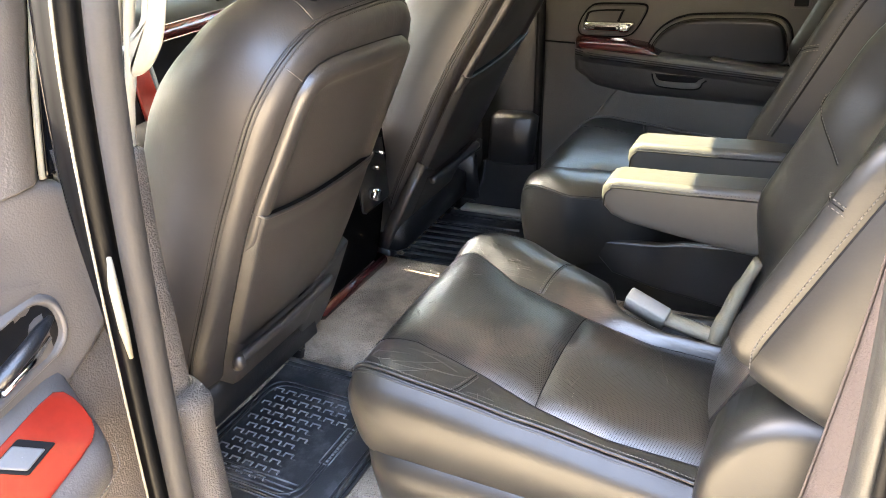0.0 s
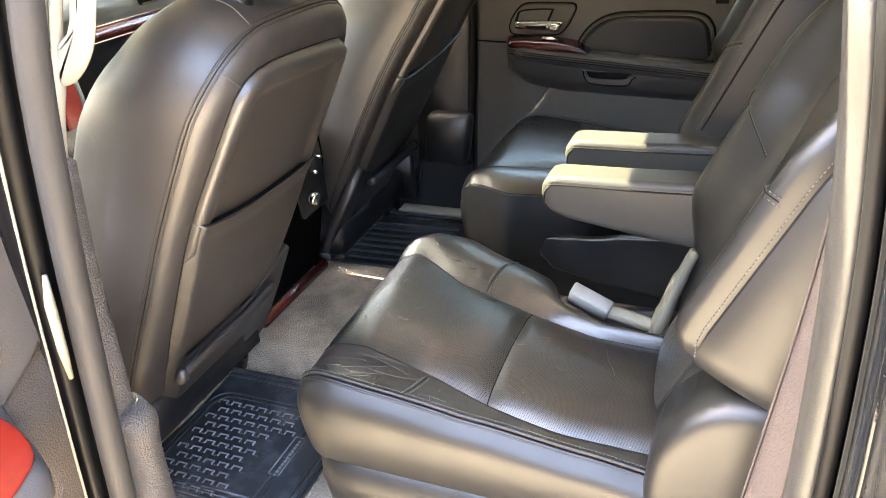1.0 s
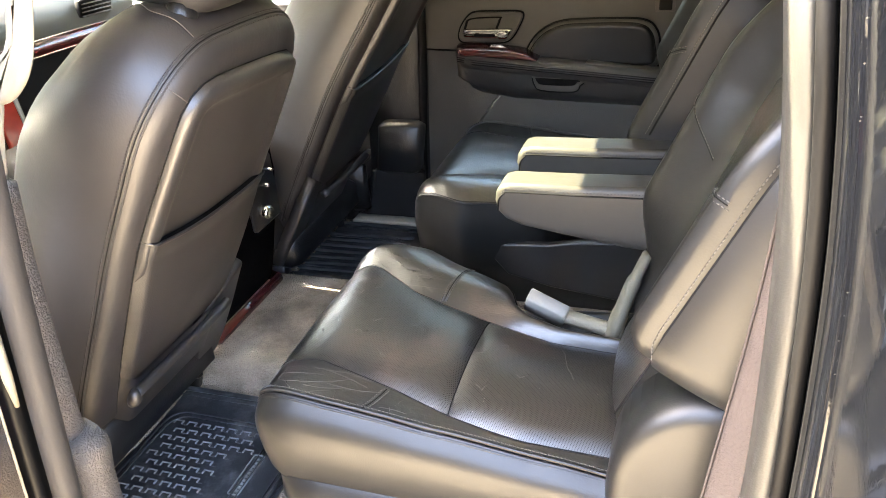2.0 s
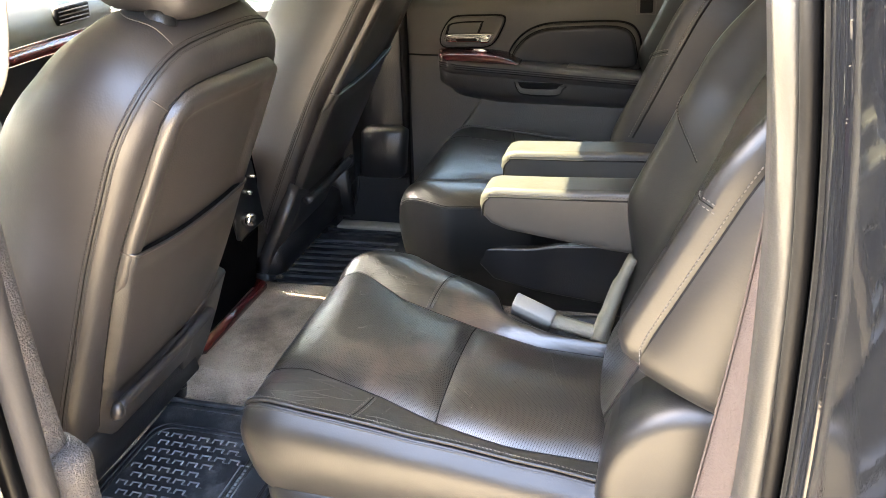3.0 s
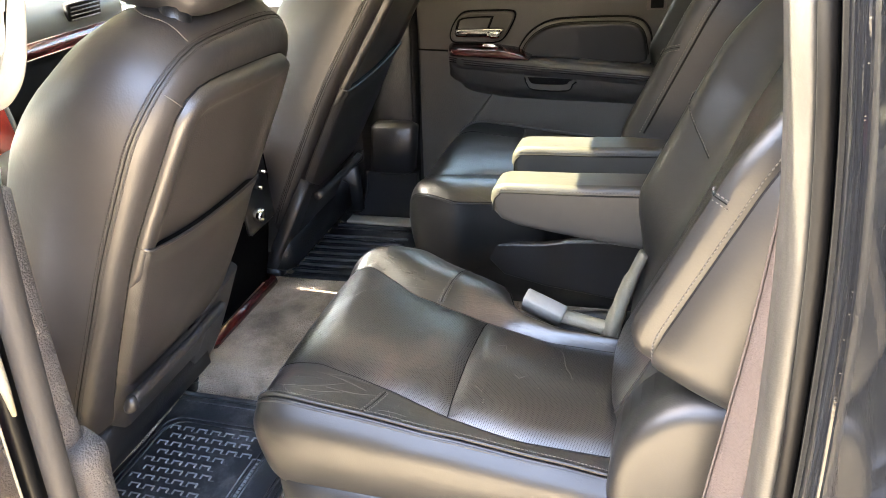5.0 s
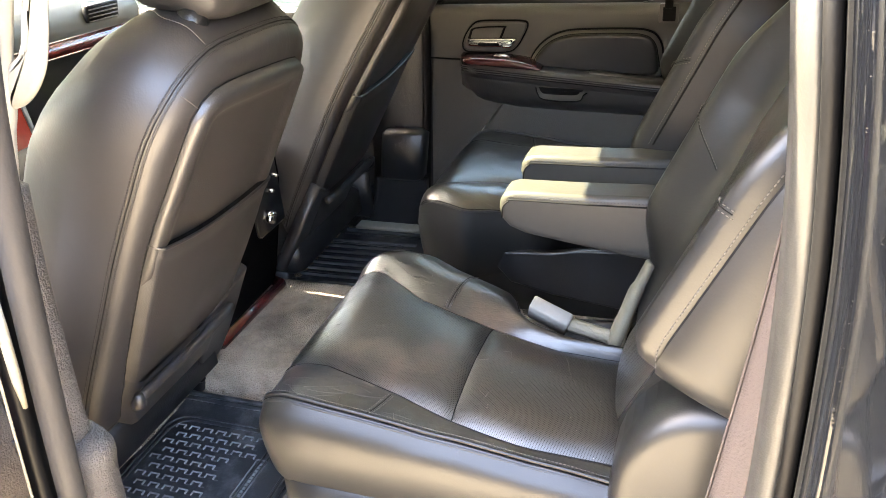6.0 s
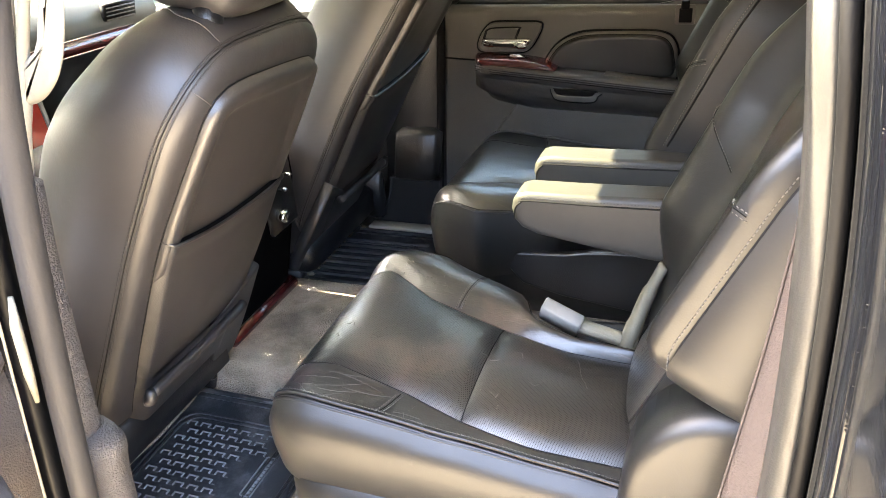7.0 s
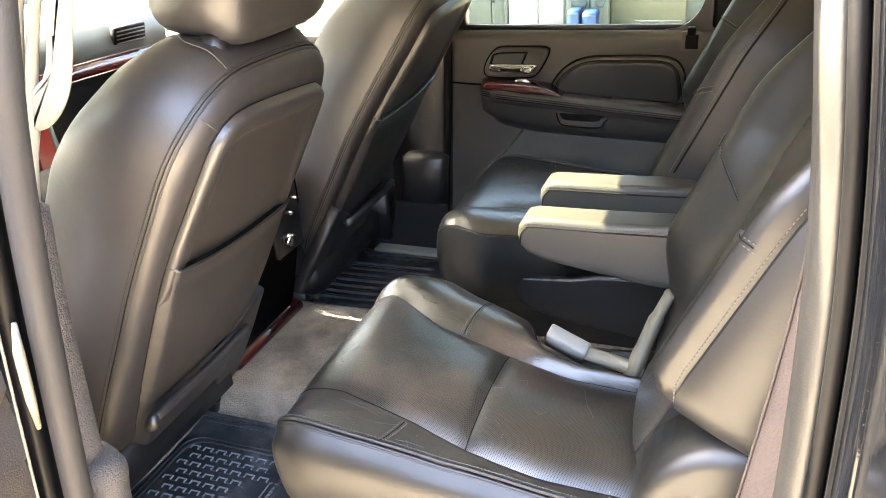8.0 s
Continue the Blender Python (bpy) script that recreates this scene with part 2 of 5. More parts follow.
M_BELT = material("belt_webbing", (0.0380, 0.0300, 0.0270), 0.75, spec=0.25, scale=1500, bump=0.4, vary=0.3)
M_BUCKLE = material("buckle_grey", (0.175, 0.168, 0.150), 0.55, scale=300, bump=0.1, spec=0.3)
M_STRAP = material("cream_strap", (0.150, 0.135, 0.098), 0.7, scale=600, bump=0.5)
M_WEB = material("pale_webbing", (0.088, 0.080, 0.057), 0.8, scale=900, bump=0.3, vary=0.15)
M_LINER = material("roof_liner", (0.62, 0.58, 0.50), 0.95, scale=500, bump=0.4, vary=0.05)
M_GROUND = material("concrete", (0.37, 0.325, 0.255), 0.9, scale=40, bump=0.5, vary=0.2, stain=0.8)
M_WALLPAINT = material("wall_paint", (0.085, 0.102, 0.092), 0.8, scale=30, bump=0.2, vary=0.08, stain=0.6)
M_PALESCREEN = material("pale_screen", (0.132, 0.132, 0.12), 0.9, scale=20, bump=0.3, vary=0.12, stain=0.6)
M_DARKSCREEN = material("dark_screen", (0.07, 0.06, 0.055), 0.9, scale=20, bump=0.4, vary=0.3, stain=0.7)
M_WHITE = material("white_paint", (0.170, 0.173, 0.176), 0.5, scale=30, bump=0.1, vary=0.05, stain=1)
M_OLIVE = material("olive_paint", (0.062, 0.068, 0.046), 0.45, scale=30, bump=0.1, vary=0.06, stain=1)
M_BLUE = material("blue_paint", (0.008, 0.036, 0.11), 0.5, scale=30, bump=0.1, vary=0.1, stain=1)
M_WHITEMARK = material("pale_print", (0.11, 0.115, 0.12), 0.7, scale=300)

M_GLASS = bpy.data.materials.new("window_glass")
M_GLASS.use_nodes = True
g = M_GLASS.node_tree.nodes["Principled BSDF"]
g.inputs["Transmission Weight"].default_value = 1.0
g.inputs["Roughness"].default_value = 0.0
g.inputs["IOR"].default_value = 1.05
g.inputs["Base Color"].default_value = (0.85, 0.93, 0.90, 1)

M_SUNROOF = bpy.data.materials.new("sunroof_glass")
M_SUNROOF.use_nodes = True
sn = M_SUNROOF.node_tree
clear = sn.nodes.new("ShaderNodeBsdfTransparent")
clear.inputs["Color"].default_value = (0.62, 0.64, 0.60, 1)
sheen = sn.nodes.new("ShaderNodeBsdfGlossy")
sheen.inputs["Roughness"].default_value = 0.02
both = sn.nodes.new("ShaderNodeMixShader")
both.inputs["Fac"].default_value = 0.06
sn.links.new(clear.outputs[0], both.inputs[1])
sn.links.new(sheen.outputs[0], both.inputs[2])
sn.links.new(both.outputs[0], sn.nodes["Material Output"].inputs["Surface"])

# ---- building blocks ----


def mesh_of(name, verts, faces, mat, smooth=True):
    me = bpy.data.meshes.new(name)
    me.from_pydata([tuple(v) for v in verts], [], faces)
    me.validate()
    bm = bmesh.new()
    bm.from_mesh(me)
    bmesh.ops.remove_doubles(bm, verts=bm.verts, dist=1e-5)
    bmesh.ops.recalc_face_normals(bm, faces=bm.faces)
    bm.to_mesh(me)
    bm.free()
    for p in me.polygons:
        p.use_smooth = smooth
    me.materials.append(mat)
    return me


def part(name, vf, mat, parent, label="", smooth=True):
    """One mesh object under a thing or a part; vf is (verts, faces) in the world's axes."""
    ob = new(name, mesh_of(name, vf[0], vf[1], mat, smooth))
    if parent is not None:
        ob.parent = parent
        ob.matrix_parent_inverse = parent.matrix_world.inverted()
    return tagged(ob, label)


def thing(name, at, label, category, group="", kind=""):
    ob = new(name)
    ob.empty_display_size = 0.05
    ob.matrix_world = Matrix.Translation(at)
    ob.location = at
    bpy.context.view_layer.update()
    return tagged(ob, label, category, group, kind)


def solo(name, vf, mat, label, category, group="", kind="", smooth=True):
    return tagged(new(name, mesh_of(name, vf[0], vf[1], mat, smooth)), label, category, group, kind)


def grid(rows, cap0=False, cap1=False, closed=False):
    """Quads between rows of equally many points."""
    n = len(rows[0])
    v = [p for r in rows for p in r]
    f = []
    for i in range(len(rows) - 1):
        for j in range(n if closed else n - 1):
            k = (j + 1) % n
            f.append((i * n + j, i * n + k, (i + 1) * n + k, (i + 1) * n + j))
    if cap0:
        f.append(tuple(range(n)))
    if cap1:
        f.append(tuple(range((len(rows) - 1) * n, len(rows) * n)))
    return v, f


def merge(*vfs):
    v, f = [], []
    for a, b in vfs:
        k = len(v)
        v += list(a)
        f += [tuple(i + k for i in q) for q in b]
    return v, f


def box(x0, x1, y0, y1, z0, z1, r=0.004):
    """A block with chamfered edges."""
    r = min(r, abs(x1 - x0) / 2.2, abs(y1 - y0) / 2.2, abs(z1 - z0) / 2.2)
    rows = []
    for z, i in ((z0, r), (z0 + r, 0), (z1 - r, 0), (z1, r)):
        a, b, c, d = x0 + i, x1 - i, y0 + i, y1 - i
        rows.append([(a + r, c, z), (b - r, c, z), (b, c + r, z), (b, d - r, z), (b - r, d, z), (a + r, d, z), (a, d - r, z), (a, c + r, z)])
    return grid(rows, True, True, True)


def tube(pts, r, n=8, flat=1.0):
    """A round bar along points; flat squeezes it across its second axis."""
    pts = [Vector(p) for p in pts]
    rows = []
    a = None
    for i, p in enumerate(pts):
        t = (pts[min(i + 1, len(pts) - 1)] - pts[max(i - 1, 0)]).normalized()
        if a is None:
            ref = Vector((0, 0, 1)) if abs(t.z) < 0.8 else Vector((1, 0, 0))
            a = t.cross(ref)
        a = (a - t * a.dot(t)).normalized()
        b = a.cross(t)
        rad = r[min(i, len(r) - 1)] if isinstance(r, (list, tuple)) else r
        rows.append([tuple(p + a * (math.cos(k * 2 * math.pi / n) * rad) + b * (math.sin(k * 2 * math.pi / n) * rad * flat)) for k in range(n)])
    return grid(rows, True, True, True)


def spline(pts, n=12):
    """Catmull-Rom through the points."""
    p = [Vector(q) for q in pts]
    p = [2 * p[0] - p[1]] + p + [2 * p[-1] - p[-2]]
    out = []
    for i in range(1, len(p) - 2):
        for k in range(n):
            t = k / n
            out.append(0.5 * (2 * p[i] + (p[i + 1] - p[i - 1]) * t + (2 * p[i - 1] - 5 * p[i] + 4 * p[i + 1] - p[i + 2]) * t * t + (3 * p[i] - p[i - 1] - 3 * p[i + 1] + p[i + 2]) * t ** 3))
    out.append(p[-2])
    return out


def stitches(pts, step=0.0058, r=0.0010):
    """Short raised threads along a line."""
    pts = [Vector(p) for p in pts]
    out = []
    run = 0.0
    want = 0.0
    for a, b in zip(pts, pts[1:]):
        d = (b - a).length
        while want < run + d:
            s = (want - run) / max(d, 1e-9)
            c = a.lerp(b, s)
            h = (b - a).normalized() * step * 0.34
            out.append(tube([c - h, c, c + h], [r * 0.5, r, r * 0.5], 5))
            want += step
        run += d
    return merge(*out)


def lerp_table(table, x):
    """Piecewise linear look-up in ((x, value), ...)."""
    if x <= table[0][0]:
        return table[0][1]
    for (a, va), (b, vb) in zip(table, table[1:]):
        if x <= b:
            return va + (vb - va) * (x - a) / (b - a)
    return table[-1][1]


def smooth01(t):
    t = max(0.0, min(1.0, t))
    return t * t * (3 - 2 * t)


def rrect(hw, hh, r, n=6):
    """Rounded rectangle round the origin, anticlockwise."""
    r = min(r, hw, hh)
    out = []
    for cx, cy, a0 in ((hw - r, hh - r, 0), (-hw + r, hh - r, 90), (-hw + r, -hh + r, 180), (hw - r, -hh + r, 270)):
        for k in range(n + 1):
            a = radians(a0 + 90 * k / n)
            out.append((cx + r * math.cos(a), cy + r * math.sin(a)))
    return out


def slab(outline, thick, frame_fn, edge=0.004, steps=3, dish=0.0):
    """A plate with rounded rim: outline in (u, v), thickness along w, placed by frame_fn(u, v, w). dish sinks its middle."""
    cu = sum(p[0] for p in outline) / len(outline)
    cv = sum(p[1] for p in outline) / len(outline)
    area = sum(outline[i - 1][0] * outline[i][1] - outline[i][0] * outline[i - 1][1] for i in range(len(outline)))
    sg = 1 if area > 0 else -1

    def inset(d):
        n = len(outline)
        res = []
        for i, p in enumerate(outline):
            a, b = outline[i - 1], outline[(i + 1) % n]
            t = Vector((b[0] - a[0], b[1] - a[1]))
            nn = Vector((-t.y, t.x)).normalized() if t.length > 1e-9 else Vector((0, 0))
            res.append((p[0] + nn.x * d * sg, p[1] + nn.y * d * sg))
        return res
    rows = [[frame_fn(u, v, 0.0) for u, v in outline]]
    for k in range(steps + 1):
        a = math.pi / 2 * k / steps
        ins = inset(edge * (1 - math.cos(a)))
        w = thick - edge + edge * math.sin(a)
        rows.append([frame_fn(u, v, w) for u, v in ins])
    for q in (0.93, 0.8, 0.6, 0.4, 0.2, 0.02):
        rows.append([frame_fn(cu + (u - cu) * q, cv + (v - cv) * q, thick - dish * smooth01((1 - q) / 0.3)) for u, v in ins])
    return grid(rows, True, True, True)


def plate(outline, thick, frame_fn):
    """A flat plate of any outline, with square edges."""
    n = len(outline)
    v = [frame_fn(a, b, 0.0) for a, b in outline] + [frame_fn(a, b, thick) for a, b in outline]
    f = [tuple(range(n)), tuple(range(n, 2 * n))] + [(i, (i + 1) % n, n + (i + 1) % n, n + i) for i in range(n)]
    return v, f


def bmix(vf, m):
    return [tuple(m @ Vector(p)) for p in vf[0]], vf[1]


M_TINT = M_GLASS.copy()
M_TINT.name = "tinted_glass"
M_TINT.node_tree.nodes["Principled BSDF"].inputs["Base Color"].default_value = (0.30, 0.36, 0.34, 1)

M_PRIVACY = M_GLASS.copy()
M_PRIVACY.name = "privacy_glass"
M_PRIVACY.node_tree.nodes["Principled BSDF"].inputs["Base Color"].default_value = (0.09, 0.11, 0.10, 1)

# ---- the shell of the vehicle: floor, roof, sides ----


def quadwall(name, x0, x1, y0, y1, z0, z1, mat, label, category="wall", kind="structure", r=0.004):
    return solo(name, box(x0, x1, y0, y1, z0, z1, r), mat, label, category, "", kind)


# open ground, added screen walls, and what stands beyond the far windows
solo("ground", ([(-60, -60, -0.62), (60, -60, -0.62), (60, 60, -0.62), (-60, 60, -0.62)], [(0, 1, 2, 3)]), M_GROUND, "pale worn concrete yard", "ground", "", "structure")
# next three walls are unseen, added to block low sky and darken reflections
quadwall("wall_behind", 11.0, 11.3, -14, 14, -0.62, 5.0, M_DARKSCREEN, "unseen dark wall added behind the vehicle to block low sky")
quadwall("wall_front", -14.3, -14, -14, 14, -0.62, 6.5, M_PALESCREEN, "unseen pale wall added ahead of the vehicle to block low sky")
quadwall("wall_near", -14, 11, -9.3, -9, -0.62, 3.8, M_DARKSCREEN, "unseen dark wall added across the yard to darken reflections")
quadwall("wall_workshop", -14, 14, 7.0, 7.3, -0.62, 4.2, M_WALLPAINT, "pale grey-green workshop wall beyond the window")

# carpeted floor with the raised tunnel
rows = []
for x in (-1.9, -1.2, -0.62, -0.55, -0.5, -0.46, -0.43, -0.40, -0.37, -0.34, -0.31, -0.28, -0.25, -0.2, -0.1, 0.0, 0.1, 0.2, 0.5, 0.9, 1.9):
    row = []
    for k in range(161):
        y = -0.80 + 1.60 * k / 160
        hump = 0.072 * smooth01((0.232 - abs(y) + 0.012 * noise.noise((x * 6, 0, 2))) / 0.034)
        rise = 0.05 * smooth01((-0.46 - x) / 0.09)
        row.append((x, y, -0.014 + max(hump, rise) + 0.004 * noise.noise((x * 7, y * 9, 1))))
    rows.append(row)
solo("floor", grid(rows), M_CARPET, "worn taupe carpet over the raised floor tunnel", "floor", "", "structure")
quadwall("underbody", -2.2, 2.2, -0.86, 0.86, -0.20, -0.03, M_PLASTIC, "dark underbody beneath the carpet", "floor")

# roof with an unseen sunroof opening, sized to let sun onto the armrests
SR = (-0.52, -0.263, -0.08, 0.195)
for nm, a in (("roof", (-1.36, SR[0], -0.74, 0.74)), ("roof", (SR[1], 2.2, -0.74, 0.74)), ("roof", (SR[0], SR[1], -0.74, SR[2])), ("roof", (SR[0], SR[1], SR[3], 0.74))):
    quadwall(nm, a[0], a[1], a[2], a[3], 1.21, 1.27, M_LINER, "pale cloth-lined roof", "ceiling", "structure", 0.002)
quadwall("sunroof", SR[0] - 0.03, SR[1] + 0.03, SR[2] - 0.03, SR[3] + 0.03, 1.276, 1.282, M_SUNROOF, "unseen tinted sunroof pane that dims the sun on the armrests", "window", "structure", 0.001)
# rear of the cabin
quadwall("wall_rear", 2.1, 2.2, -0.85, 0.85, -0.03, 1.21, M_PLASTIC, "dark tailgate closing the cabin")
# far side, front and rear of the door that is seen
quadwall("wall_far_rear", 0.78, 2.1, 0.78, 0.86, -0.03, 0.70, M_GREYPLASTIC, "dark lower side trim behind the door")
quadwall("door_far_front_armrest", -1.35, -0.46, 0.655, 0.779, -0.02, 0.50, M_PLASTIC, "dark armrest of the closed front door", "trim")
quadwall("wall_far_front", -1.9, -0.42, 0.78, 0.86, -0.03, 0.68, M_GREYPLASTIC, "dark lower trim of the closed front door")
quadwall("pillar_far_rear", 0.66, 0.92, 0.77, 0.84, 0.70, 1.21, M_CREAM, "cream upper pillar trim", "pillar")
quadwall("side_rail", -1.36, 2.1, 0.72, 0.86, 1.14, 1.21, M_CREAM, "cream roof rail trim", "trim")
# near side
quadwall("wall_near_rear", 0.80, 2.1, -0.93, -0.78, -0.10, 0.70, M_GREYPLASTIC, "dark inner side trim behind the doorway")
quadwall("wall_near_front", -1.9, -0.32, -0.96, -0.80, -0.10, 0.70, M_GREYPLASTIC, "closed front door seen from inside")
# unseen rail; its outer edge is placed to throw shade on the rear pillar
quadwall("side_rail", -0.45, 2.1, -0.810, -0.72, 1.15, 1.208, M_CREAM, "unseen cream roof rail over the doorway, set out to shade the pillar", "trim")
quadwall("side_rail", -1.36, -0.452, -0.80, -0.72, 1.15, 1.208, M_CREAM, "cream roof rail trim over the front door", "trim")
solo("door_sill", merge(box(-0.2, 0.75, -0.93, -0.76, -0.16, -0.02, 0.012)), M_PLASTIC, "black plastic door sill plate", "sill", "", "structure")


def pane(name, pts, label):
    n = Vector(pts[1]) - Vector(pts[0])
    m = Vector(pts[2]) - Vector(pts[0])
    k = n.cross(m).normalized() * 0.004
    back = [tuple(Vector(p) + k) for p in pts]
    ob = solo(name, (list(pts) + back, [(0, 1, 2, 3), (7, 6, 5, 4), (0, 4, 5, 1), (1, 5, 6, 2), (2, 6, 7, 3), (3, 7, 4, 0)]), M_GLASS, label, "window", "", "structure", False)
    ob.visible_shadow = False
    return ob


pane("windscreen", [(-1.85, -0.72, 0.80), (-1.85, 0.72, 0.80), (-1.362, 0.66, 1.21), (-1.362, -0.66, 1.21)], "clear raked windscreen above the dashboard")
pane("window_near_front", [(-1.5, -0.86, 0.70), (-0.33, -0.86, 0.70), (-0.33, -0.74, 1.15), (-1.1, -0.74, 1.15)], "tinted side window of the near front door").data.materials[0] = M_TINT
for nm, yy, yt in (("window_near_rear", -0.86, -0.79), ("window_far_rear", 0.83, 0.77)):
    w = pane(nm, [(0.95, yy, 0.70), (2.1, yy, 0.70), (2.1, yt, 1.16), (0.95, yt, 1.16)], "dark tinted rear side window")
    w.data.materials[0] = M_PRIVACY
    w.visible_shadow = True
pane("window_far_front", [(-1.5, 0.80, 0.70), (-0.44, 0.80, 0.70), (-0.44, 0.74, 1.15), (-1.1, 0.74, 1.15)], "tinted side window of the closed front door").visible_shadow = True

# ---- dashboard ----
dash = thing("dashboard", (-1.45, 0, 0.5), "pale grey-green dashboard with a red wood strip", "dashboard")
rows = []
for k in range(15):
    y = -0.76 + 1.52 * k / 14
    bow = 0.09 * (y / 0.76) ** 2
    prof = [(-1.80, 0.80), (-1.60, 0.825), (-1.44, 0.815), (-1.36, 0.785), (-1.31, 0.735), (-1.30, 0.70), (-1.31, 0.665)]
    rows.append([(a + bow, y, b) for a, b in prof])
part("upper_dash", grid(rows), M_DASH, dash)
rows = [[(a + 0.09 * (y / 0.76) ** 2, y, b) for a, b in ((-1.31, 0.664), (-1.295, 0.655), (-1.29, 0.64), (-1.295, 0.625), (-1.315, 0.618))] for y in [-0.76 + 1.52 * k / 14 for k in range(15)]]
part("wood_strip", grid(rows), M_WOOD, dash, "glossy dark red wood strip")
rows = [[(a + 0.09 * (y / 0.76) ** 2, y, b) for a, b in ((-1.315, 0.617), (-1.34, 0.58), (-1.36, 0.45), (-1.45, 0.30), (-1.5, 0.05))] for y in [-0.76 + 1.52 * k / 14 for k in range(15)]]
part("lower_dash", grid(rows), M_PLASTIC, dash, "dark lower dash with glove box")
vent = part("air_vent", bmix(box(-0.012, 0.012, -0.062, 0.062, -0.028, 0.028, 0.004), pose(-1.238, 0.612, 0.722, 0, 14, -11)), M_SEALSHADE, dash, "dark rectangular air vent")
for k in range(4):
    part("slat", bmix(box(0.008, 0.0150, -0.055, 0.055, -0.023 + 0.0125 * k, -0.0195 + 0.0125 * k, 0.0008), pose(-1.238, 0.612, 0.722, 0, 14, -11)), M_GREYPLASTIC, vent)

# ---- front seats ----


# The seat back is drawn in its own plane: o out towards the door, h up along the back, d forward from its rear face.
BU, BN = Vector((0.487, 0, 0.873)), Vector((0.873, 0, -0.487))
SEAM_O = [(0.185, -0.02), (0.205, 0.09), (0.217, 0.36), (0.226, 0.55), (0.230, 0.64), (0.226, 0.682), (0.212, 0.718), (0.188, 0.752), (0.155, 0.777), (0.115, 0.790), (0.04, 0.790), (-0.04, 0.786), (-0.095, 0.778), (-0.130, 0.764), (-0.156, 0.738), (-0.175, 0.695), (-0.190, 0.62), (-0.214, 0.50), (-0.228, 0.36), (-0.225, 0.09), (-0.200, -0.02)]
SHELL_O = [(0.118, -0.025), (0.135, 0.05), (0.160, 0.22), (0.184, 0.46), (0.186, 0.60), (0.182, 0.690), (0.172, 0.722), (0.148, 0.741), (0.105, 0.745), (0.02, 0.738), (-0.075, 0.727), (-0.112, 0.718), (-0.130, 0.700), (-0.139, 0.66), (-0.160, 0.55), (-0.185, 0.40), (-0.190, 0.20), (-0.165, -0.025)]


def dense(o, n):
    """A smooth line through flat points, cut into n equal steps."""
    pts = [Vector((p[0], p[1], 0)) for p in spline([(a, b, 0) for a, b in o], 8)]
    run = [0.0]
    for a, b in zip(pts, pts[1:]):
        run.append(run[-1] + (b - a).length)
    out, k = [], 0
    for i in range(n + 1):
        s = run[-1] * i / n
        while k < len(run) - 2 and run[k + 1] < s:
            k += 1
        q = pts[k].lerp(pts[k + 1], (s - run[k]) / max(1e-9, run[k + 1] - run[k]))
        out.append((q.x, q.y))
    return out


def inset(o, e, keep_ends=True):
    """Move an open line inwards (to its right) by e."""
    out = []
    for i, (a, b) in enumerate(o):
        p, q = o[max(0, i - 1)], o[min(len(o) - 1, i + 1)]
        t = Vector((q[0] - p[0], q[1] - p[1])).normalized()
        out.append((a - t.y * e, b + (t.x * e if not keep_ends or 0 < i < len(o) - 1 else 0)))
    return out


